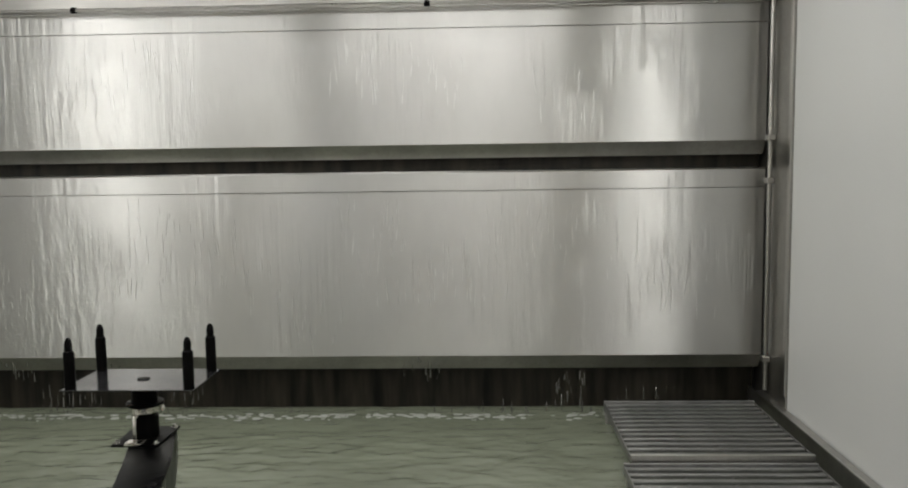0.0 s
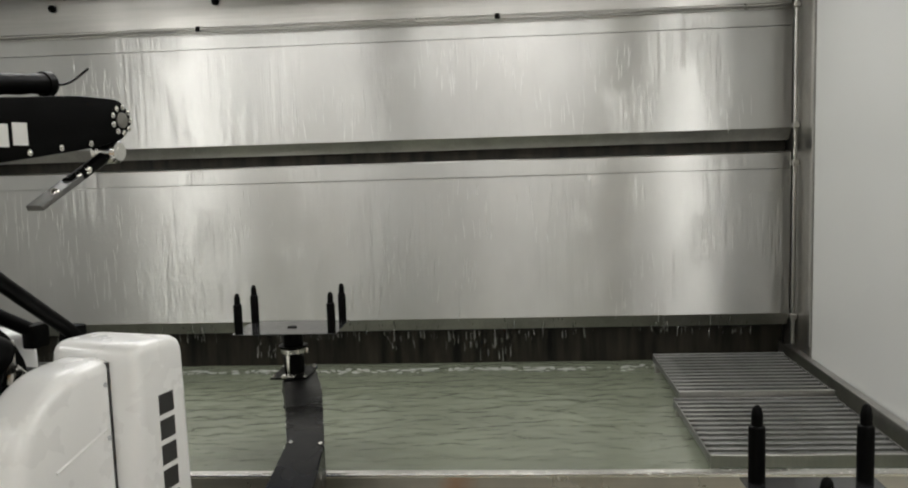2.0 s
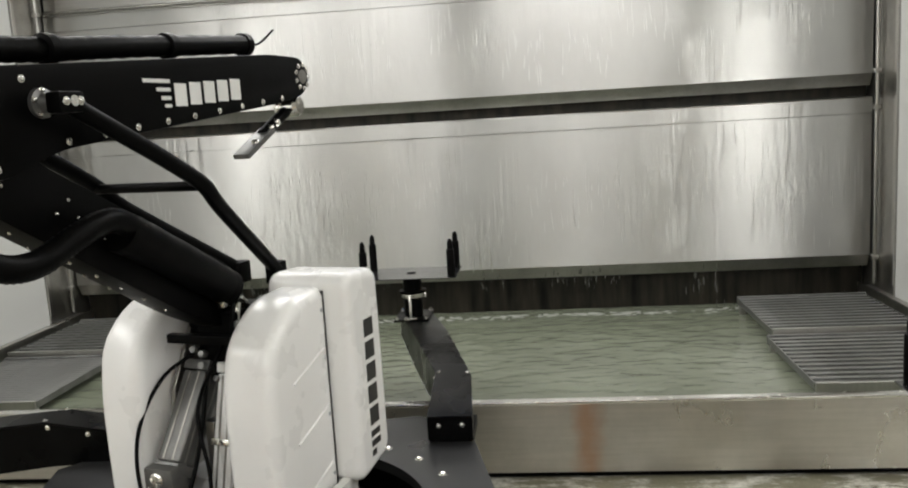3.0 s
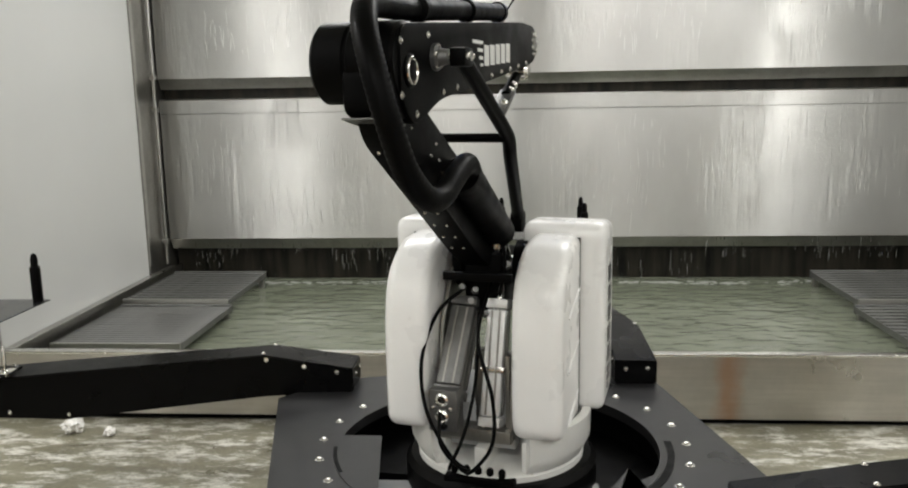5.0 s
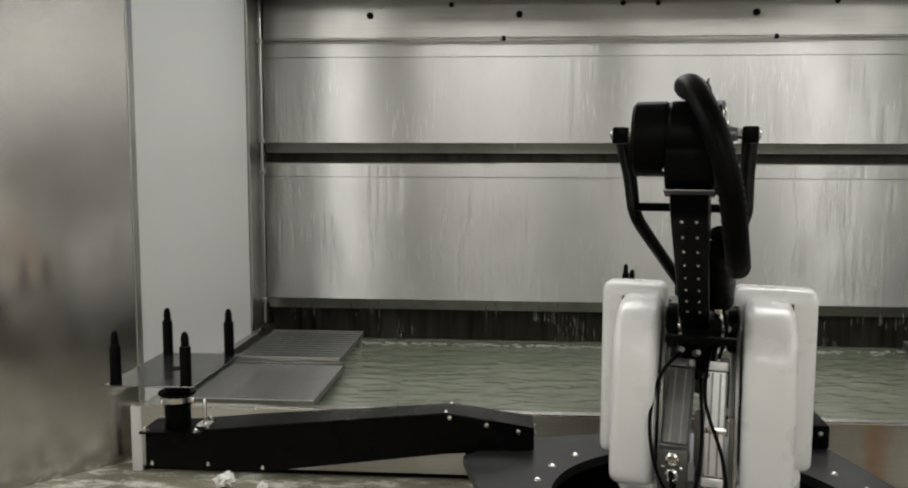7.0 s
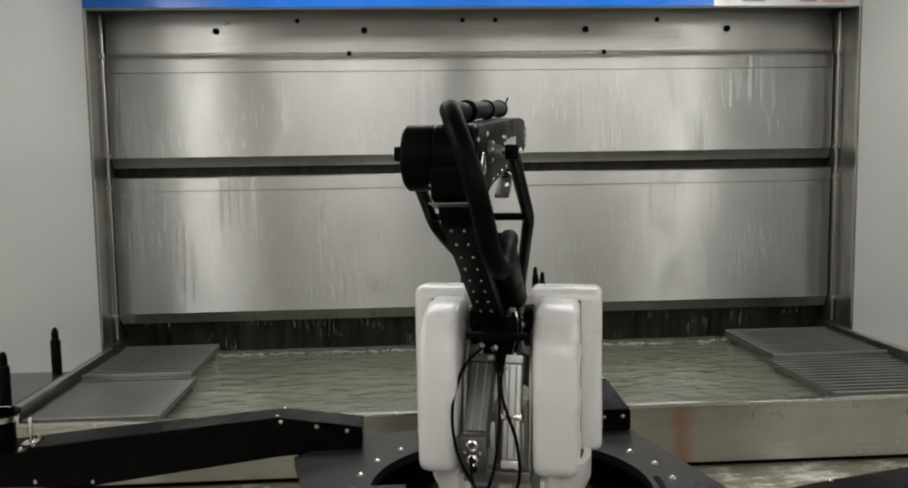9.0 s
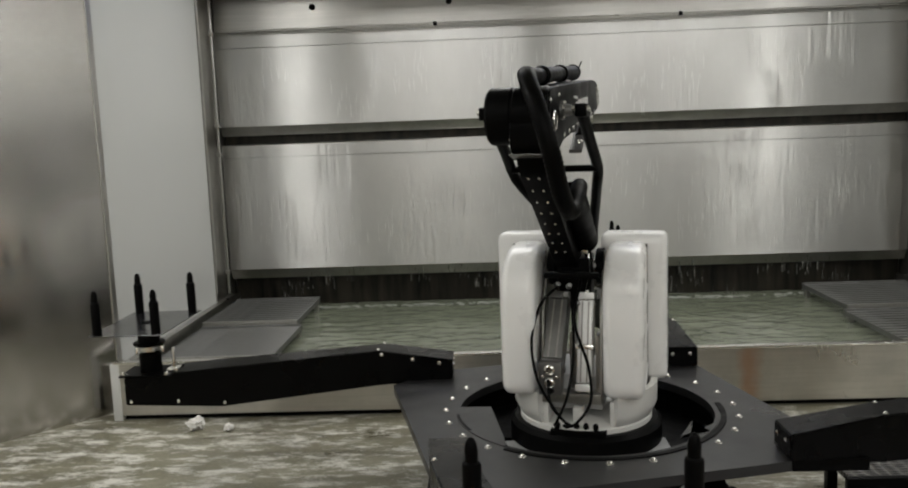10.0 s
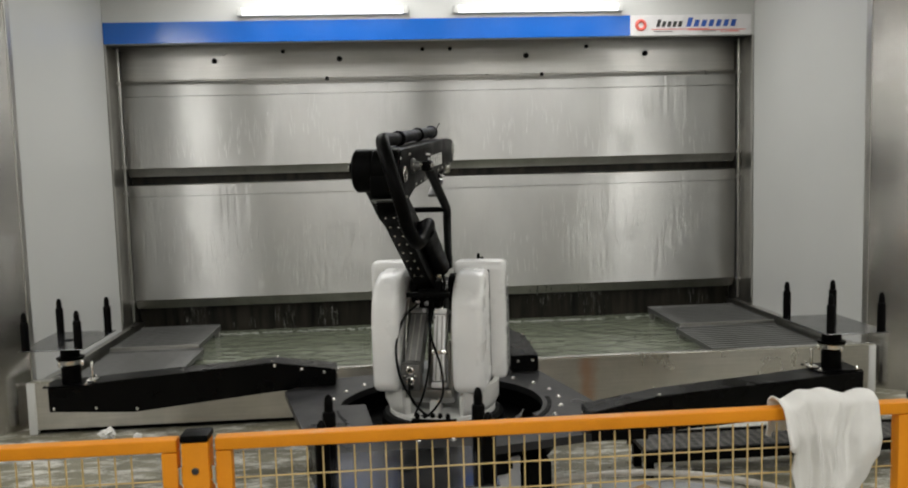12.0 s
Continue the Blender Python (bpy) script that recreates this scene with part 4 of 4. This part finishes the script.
# pneumatic cylinders between the covers
def profile_cylinder(a, b, w, name, label, mat):
    a, b = Vector(a), Vector(b)
    h = (b - a).length
    q = (b - a).to_track_quat("Z", "X").to_matrix().to_4x4()
    m = Matrix.Translation(a) @ q
    c = part(name, box(B(), (-w, -w, 0.03), (w, w, h - 0.03), 0.008, 3), mat, rob, label, m)
    for k in (-1, 1):
        for axis in (0, 1):
            for off in (-0.4, 0.4):
                if axis:
                    part("groove", box(B(), (off * w - 0.003, k * w - 0.0015, 0.035), (off * w + 0.003, k * w + 0.0012, h - 0.035)), M_DARKSTEEL, c)
                else:
                    part("groove", box(B(), (k * w - 0.0015, off * w - 0.003, 0.035), (k * w + 0.0012, off * w + 0.003, h - 0.035)), M_DARKSTEEL, c)
    for z0, z1 in ((0.0, 0.028), (h - 0.028, h)):
        part("end_cap", box(B(), (-w - 0.003, -w - 0.003, z0), (w + 0.003, w + 0.003, z1), 0.004), mat, c)
    for u in (-0.6, 0.6):
        for v in (-0.6, 0.6):
            part("cap_screw", lathe(B(), [(0.007, -0.004), (0.007, 0.0005), (0.006, 0.001)], pose(u * w, v * w, 0), 8), M_CHROME, c)
    part("rod", rod(B(), (0, 0, h), (0, 0, h + 0.16), 0.010), M_CHROME, c, "polished piston rod")
    return c


c1 = profile_cylinder((-0.062, -0.185, 0.60), (-0.052, -0.01, 0.85), 0.038, "actuator", "grey aluminium profile actuator, tilted", M_DARKALU)
vb = part("valve_block", box(B(), (-0.108, -0.238, 0.515), (-0.022, -0.172, 0.640), 0.006), M_DARKALU, rob, "grey valve block with two round ports")
for zz in (0.612, 0.562):
    part("port", lathe(B(), [(0.020, 0), (0.020, 0.006), (0.014, 0.010), (0.012, 0.004)], pose(-0.066, -0.238, zz, 90), 16), M_CHROME, vb)
for xx in (-0.092, -0.040):
    part("cap_screw", lathe(B(), [(0.006, 0), (0.006, 0.006), (0.004, 0.007)], pose(xx, -0.238, 0.587, 90), 8), M_CHROME, vb)
part("plug", lathe(B(), [(0.010, 0), (0.010, 0.016), (0.006, 0.022)], pose(-0.060, -0.238, 0.532, 75), 12), M_RUBBER, vb)
c2 = profile_cylinder((0.048, -0.125, 0.50), (0.052, -0.03, 0.865), 0.030, "actuator", "slim bright aluminium actuator, nearly upright", M_BRIGHT)
part("strap", box(B(), (-0.036, -0.036, 0.16), (0.036, 0.036, 0.178), 0.003), M_CHROME, c2)
part("lower_bracket", box(B(), (-0.115, -0.16, 0.46), (0.115, -0.03, 0.50), 0.006), M_DARKSTEEL, rob)
part("rear_plate", box(B(), (-0.01, -0.10, 0.50), (0.018, -0.06, 0.72), 0.004), M_DARKSTEEL, rob)
part("rear_plate", box(B(), (0.092, -0.13, 0.50), (0.104, -0.05, 0.72), 0.003), M_DARKSTEEL, rob)
for cable in ([(-0.05, -0.04, 0.90), (-0.11, -0.13, 0.84), (-0.135, -0.21, 0.72), (-0.11, -0.25, 0.58), (-0.04, -0.26, 0.46), (0.0, -0.215, 0.392)],
              [(-0.07, -0.25, 0.58), (-0.055, -0.29, 0.50), (-0.01, -0.27, 0.43), (0.012, -0.215, 0.392)],
              [(0.03, -0.04, 0.92), (0.02, -0.16, 0.78), (0.075, -0.21, 0.62), (0.085, -0.25, 0.50), (0.03, -0.27, 0.42), (-0.02, -0.215, 0.392)],
              [(0.0, -0.08, 0.85), (0.015, -0.17, 0.66), (0.0, -0.24, 0.52), (-0.035, -0.265, 0.43), (-0.055, -0.215, 0.392)],
              [(0.06, -0.02, 1.04), (0.075, -0.06, 0.97), (0.055, -0.05, 0.88)]):
    part("cable", hose(B(), glide(cable, 8), 0.0055, 8), M_RUBBER, rob, "thin black cable", smooth=60)
for q, r in (((-0.03, -0.06, 0.86), 0.014), ((-0.01, -0.08, 0.90), 0.011), ((-0.06, -0.05, 0.90), 0.012), ((0.02, -0.07, 0.83), 0.010), ((0.075, -0.03, 0.97), 0.013)):
    part("fitting", lathe(B(), [(r, -0.016), (r, 0.0), (r * 0.7, 0.004), (r * 0.7, 0.016)], pose(*q, 70, 0, 20), 10), M_DARKALU, rob)

# ---- under and beside the turntable ----
st = thing("robot_stand", "pale grey enamelled steel stand under the robot", "stand", pose(-0.28, 1.34, 0))
part("body", box(B(), (-0.36, -0.16, 0.0), (0.36, 0.30, 0.27), 0.008), M_GREYBOX, st)
for s in (-1, 1):
    part("foot_beam", box(B(), (s * 0.44 - 0.05, -0.20, 0.0), (s * 0.44 + 0.05, 0.60, 0.25), 0.006), M_BLACK, st)
part("door_line", box(B(), (-0.004, -0.162, 0.03), (0.004, -0.159, 0.25)), M_INK, st)
part("latch", lathe(B(), [(0.03, 0), (0.03, 0.008), (0.02, 0.012)], pose(0.03, -0.16, 0.17, 90), 16), M_RUBBER, st)

sp = thing("step_platform", "low dark step with an expanded metal tread", "step", pose(0.74, 1.49, 0))
part("tread", box(B(), (0, 0, 0.125), (1.75, 0.24, 0.15), 0.003), M_TREAD, sp, "expanded metal tread", smooth=0)
part("front_rail", box(B(), (-0.02, -0.03, 0.10), (1.77, -0.001, 0.158), 0.003), M_BLACK, sp)
part("back_rail", box(B(), (-0.02, 0.241, 0.10), (1.77, 0.265, 0.158), 0.003), M_BLACK, sp)
for xx in (0.0, 0.85, 1.70):
    for yy in (0.0, 0.20):
        part("leg", box(B(), (xx, yy, 0), (xx + 0.04, yy + 0.04, 0.124), 0.002, 1), M_BLACK, sp)

tray = thing("floor_tray", "large round grey steel tray lying on the floor", "tray", pose(0.60, 0.57, 0))
part("base", lathe(B(), [(0.86, 0.0), (0.86, 0.03), (0.85, 0.034)], None, 72), M_GREYBOX, tray)
for zz, rr in ((0.02, 0.875), (0.062, 0.885)):
    part("rim", hose(B(), [Vector((rr * math.cos(2 * math.pi * k / 72), rr * math.sin(2 * math.pi * k / 72), zz)) for k in range(73)], 0.016, 8), M_HOSECLEAR, tray, "pale rounded rim")
bm = B()
box(bm, (-0.10, -0.07, 0), (0.10, 0.07, 0.012), 0.002, 1)
tagged(link("cardboard", bm, M_CARD, None, pose(0.62, 1.22, 0.036, 3, -4, 25), 20), "brown cardboard scrap in the round tray", "cardboard")


def crumple(name, x, y, size, seed, label, z0=0.0):
    bm = bmesh.new()
    bmesh.ops.create_icosphere(bm, subdivisions=3, radius=size)
    for v in bm.verts:
        n = noise.noise(v.co * (2.2 / size) + Vector((seed, 0, 0)))
        v.co *= 0.75 + 0.55 * n
        v.co.z = max(v.co.z * 0.8 + size * 0.55, 0.002)
    return tagged(link(name, bm, M_PAPER, None, pose(x, y, z0), 20), label, "paper")


crumple("paper_tissue", -2.16, 2.60, 0.055, 1.0, "crumpled white paper tissue on the stained floor")
crumple("paper_tissue", -1.98, 2.57, 0.030, 7.0, "small scrap of white paper on the floor")
crumple("paper_scrap", 0.36, 1.20, 0.07, 3.0, "crumpled white paper in the round tray", 0.034)

# ---- the yellow fence ----
FY = -0.45


def fence_panel(x0, x1, label):
    f = thing("safety_fence", label, "fence", pose(0, FY, 0), "safety fence")
    part("top_rail", box(B(), (x0, -0.017, 0.920), (x1, 0.017, 0.950), 0.005, 3), M_YELLOW, f)
    part("bottom_rail", box(B(), (x0, -0.02, 0.11), (x1, 0.02, 0.15), 0.006, 3), M_YELLOW, f)
    for xx in (x0, x1 - 0.036):
        part("stile", box(B(), (xx, -0.0165, 0.151), (xx + 0.036, 0.0165, 0.919), 0.005), M_YELLOW, f)
    w0 = None
    n = int((x1 - x0 - 0.1) / 0.036)
    for k in range(n):
        xx = x0 + 0.06 + 0.036 * k
        if w0 is None:
            w0 = part("wire", rod(B(), (0, 0, 0.15), (0, 0, 0.912), 0.0021, 6), M_WIRE, f, m=pose(xx, 0, 0))
        else:
            again(w0, pose(xx, 0, 0))
    c0 = None
    for k in range(12):
        zz = 0.848 - 0.062 * k
        if c0 is None:
            c0 = part("cross_wire", rod(B(), (x0 + 0.04, 0.0042, 0), (x1 - 0.04, 0.0042, 0), 0.0021, 6), M_WIRE, f, m=pose(0, 0, zz))
        else:
            again(c0, pose(0, 0, zz))
    return f


fence_panel(-2.45, -0.952, "yellow steel fence panel with wire mesh")
fence_panel(-0.868, 0.785, "long yellow steel mesh fence panel with a towel on it")
fence_panel(0.869, 2.45, "yellow steel fence panel with wire mesh")
for x in (-0.91, 0.827):
    ps = thing("fence_post", "yellow square steel fence post with a black cap", "post", pose(x, FY, 0), "fence posts")
    part("post", box(B(), (-0.030, -0.03, 0.008), (0.030, 0.03, 0.945), 0.005), M_YELLOW, ps)
    part("cap", box(B(), (-0.032, -0.032, 0.9452), (0.032, 0.032, 0.962), 0.006), M_RUBBER, ps, "black plastic cap")
    part("base_plate", box(B(), (-0.06, -0.06, 0.0), (0.06, 0.06, 0.008), 0.002, 1), M_YELLOW, ps)
    part("screw", lathe(B(), [(0.008, 0), (0.008, 0.003), (0.005, 0.005)], pose(0.0, -0.03, 0.88, 90), 10), M_INK, ps)
    for s in (-1, 1):
        part("hinge", rod(B(), (s * 0.036, -0.012, 0.845), (s * 0.036, -0.012, 0.885), 0.006), M_CHROME, ps)


def towel_bm():
    """A cloth thrown over the rail: a long middle fall, a short corner on either side, soft folds."""
    bm = B()
    nu, nv = 56, 64
    grid = []
    for j in range(nv + 1):
        w = -0.45 + 1.45 * j / nv
        row = []
        for i in range(nu + 1):
            u = i / nu
            mid = min(1.0, max(0.0, (u - 0.10) / 0.16)) * min(1.0, max(0.0, (1.02 - u) / 0.34))
            fall = 0.13 + 0.33 * mid + 0.02 * math.sin(u * 7)
            v = w * fall if w > 0 else w * 0.30
            top = 0.045
            if abs(v) < top:
                a = v / top * math.pi / 2
                y, z = -0.034 * math.sin(a), 0.955 + 0.020 * math.cos(a)
            else:
                y, z = -0.034 * (1 if v > 0 else -1), 0.955 - (abs(v) - top)
            d = max(0.0, abs(v) - 0.02)
            grow = min(1.0, d / 0.10)
            fold = 0.034 * noise.noise(Vector((u * 4.5 + 1.6 * v, v * 2.4, 2.0))) + 0.020 * noise.noise(Vector((u * 10 - 3 * v, v * 5.0 + u * 3, 6.0))) + 0.008 * noise.noise(Vector((u * 24, v * 22, 8.0)))
            gather = 1 - 0.34 * grow * mid
            x = (u - 0.5) * 0.235 * gather - 0.016 * grow * mid + 0.012 * noise.noise(Vector((u * 3, v * 9, 4.0))) * grow
            y += (fold - 0.022) * grow if v > 0 else (-fold + 0.03) * grow
            z += 0.010 * noise.noise(Vector((u * 6, v * 5, 9))) + 0.010 * math.sin(u * 3.1) * (1 - grow) - 0.006 * math.sin(u * 11) * (1 - grow)
            row.append(bm.verts.new((x, y, z)))
        grid.append(row)
    for j in range(nv):
        for i in range(nu):
            bm.faces.new((grid[j][i], grid[j][i + 1], grid[j + 1][i + 1], grid[j + 1][i]))
    bmesh.ops.recalc_face_normals(bm, faces=bm.faces)
    bmesh.ops.solidify(bm, geom=bm.faces[:], thickness=0.004)
    return bm


tagged(link("towel", towel_bm(), M_CLOTH, None, pose(0.565, FY, 0), 180), "crumpled white cotton towel hanging over the yellow rail", "towel")


# ---- running water ----
rng = random.Random(5)
M_RUN = water("running_water", (0.70, 0.70, 0.68), 0.28)
M_RUN.node_tree.nodes["Principled BSDF"].inputs["Metallic"].default_value = 0.95
M_DRIP = water("falling_water", (0.26, 0.26, 0.24), 0.10)
M_DRIP.node_tree.nodes["Principled BSDF"].inputs["Metallic"].default_value = 0.7


def streaks_bm(width, height, count, seed):
    """Thin lens-like runs and drops on a sheet."""
    r = random.Random(seed)
    bm = B()
    for _ in range(count):
        x, z = r.uniform(-width / 2, width / 2), r.uniform(-height / 2, height / 2)
        ln, w, h = r.uniform(0.03, 0.16), r.uniform(0.0015, 0.0045), r.uniform(0.0003, 0.0007)
        lean = r.uniform(-0.12, 0.12)
        n = 6
        rows = []
        for k in range(n + 1):
            t = k / n
            ww_ = w * (0.15 + 0.85 * math.sin(math.pi * min(1, 0.08 + 0.9 * t ** 1.6)))
            zz, xx = z + ln * (0.5 - t), x + lean * ln * (t - 0.5)
            hh = h * math.sin(math.pi * min(1, 0.05 + 0.9 * t))
            rows.append([bm.verts.new(c) for c in ((xx - ww_, 0.001, zz), (xx - 0.5 * ww_, -0.8 * hh, zz), (xx, -hh, zz), (xx + 0.5 * ww_, -0.8 * hh, zz), (xx + ww_, 0.001, zz))])
        for a, b in zip(rows, rows[1:]):
            for k in range(4):
                bm.faces.new((a[k], a[k + 1], b[k + 1], b[k]))
    return bm


runs = []
for zlo, zhi, n in ((1.61, 2.20, 14), (0.47, 1.355, 22)):
    for k in range(n):
        x = -2.35 + 4.7 * (k + rng.uniform(0.15, 0.85)) / n
        hgt = 0.30 * (zhi - zlo) + 0.08
        ob = link("water_run", streaks_bm(0.34, hgt, 20, 100 + k + int(zlo * 50)), M_RUN, None, pose(x, YB - 0.0005, zhi - hgt), 180)
        tagged(ob, "thin runs of water sliding down the steel sheet", "water", "water runs", "stuff")
        runs.append((ob, x, zlo + hgt / 2 + 0.02, zhi - hgt / 2 - 0.02, rng.uniform(0, 1), rng.uniform(1.6, 2.6)))


def drips_bm(width, count, seed):
    r = random.Random(seed)
    bm = B()
    for _ in range(count):
        x, z, ln, w = r.uniform(-width / 2, width / 2), r.uniform(-0.10, 0.10), r.uniform(0.015, 0.075), r.uniform(0.0015, 0.005)
        y = r.uniform(-0.03, 0.03)
        lathe(bm, [(w * 0.2, z + ln), (w * 0.6, z + ln * 0.6), (w, z + ln * 0.15), (w * 0.7, z - 0.002), (w * 0.1, z - 0.005)], pose(x, y, 0), 6)
    return bm


drips = []
for k in range(26):
    x = -2.45 + 4.9 * (k + rng.uniform(0.2, 0.8)) / 26
    ob = link("water_drips", drips_bm(0.22, 22, 300 + k), M_DRIP, None, pose(x, YB + 0.045, 0.30), 180)
    tagged(ob, "falling drops below the steel sheet", "water", "falling drops", "stuff")
    drips.append((ob, x, rng.uniform(0, 1), rng.uniform(0.7, 1.1)))

fb = B()
for k in range(360):
    x = rng.uniform(-2.5, 2.5)
    y = YB - 0.02 - abs(rng.gauss(0, 0.045)) - 0.05 * noise.noise(Vector((x * 2.5, 0, 3)))
    s_ = rng.uniform(0.003, 0.012)
    lathe(fb, [(s_ * 0.9, -0.003), (s_ * 1.4, 0.0), (s_ * 0.9, s_ * 0.25), (s_ * 0.2, s_ * 0.35)], pose(x, y, LEVEL + 0.003) @ Matrix.Diagonal((rng.uniform(1, 2.6), 1, 1, 1)), 7)
tagged(link("foam", fb, M_FOAM, None, None, 60), "pale foam where the water falls into the basin", "foam", "", "stuff")


def within(rows, end=12.0):
    """The rows cut to the clip's start and end."""
    out = []
    for (ta, a), (tb, b) in zip(rows, rows[1:]):
        for edge in (0.0, end):
            if ta < edge < tb:
                out.append((edge, a.lerp(b, (edge - ta) / (tb - ta))))
        if 0 <= tb <= end:
            out.append((tb, b))
    return sorted(out, key=lambda r: r[0])


def motions():
    """Everything that moves: the falling, sliding and drifting water."""
    walk(waves, [(0.0, pose(-0.05, 3.30, LEVEL + 0.004)), (3.0, pose(0.0, 3.22, LEVEL + 0.004)), (6.0, pose(0.05, 3.13, LEVEL + 0.004)), (9.0, pose(0.0, 3.05, LEVEL + 0.004)), (12.0, pose(-0.04, 2.97, LEVEL + 0.004))])
    for ob, x, lo_z, hi_z, phase, spell in runs:
        rows, t = [], -phase * (spell + 0.6)
        cycle = spell + 0.6
        y_on, y_off = YB - 0.0005, YB + 0.03
        while t < 12.0 + cycle:
            for dt, y, z in ((0.0, y_on, hi_z), (spell, y_on, lo_z), (spell + 0.15, y_off, lo_z), (spell + 0.45, y_off, hi_z)):
                rows.append((t + dt, pose(x, y, z)))
            t += cycle
        walk(ob, within(rows))
    for ob, x, phase, spell in drips:
        rows, t = [], -phase * (spell + 0.4)
        cycle = spell + 0.4
        while t < 12.0 + cycle:
            for dt, y, z in ((0.0, YB + 0.035, 0.42), (spell, YB + 0.03, 0.02), (spell + 0.1, YB + 0.03, -0.25), (spell + 0.2, YB + 0.30, -0.25), (spell + 0.3, YB + 0.30, 0.42)):
                rows.append((t + dt, pose(x, y, z)))
            t += cycle
        walk(ob, within(rows))


motions()
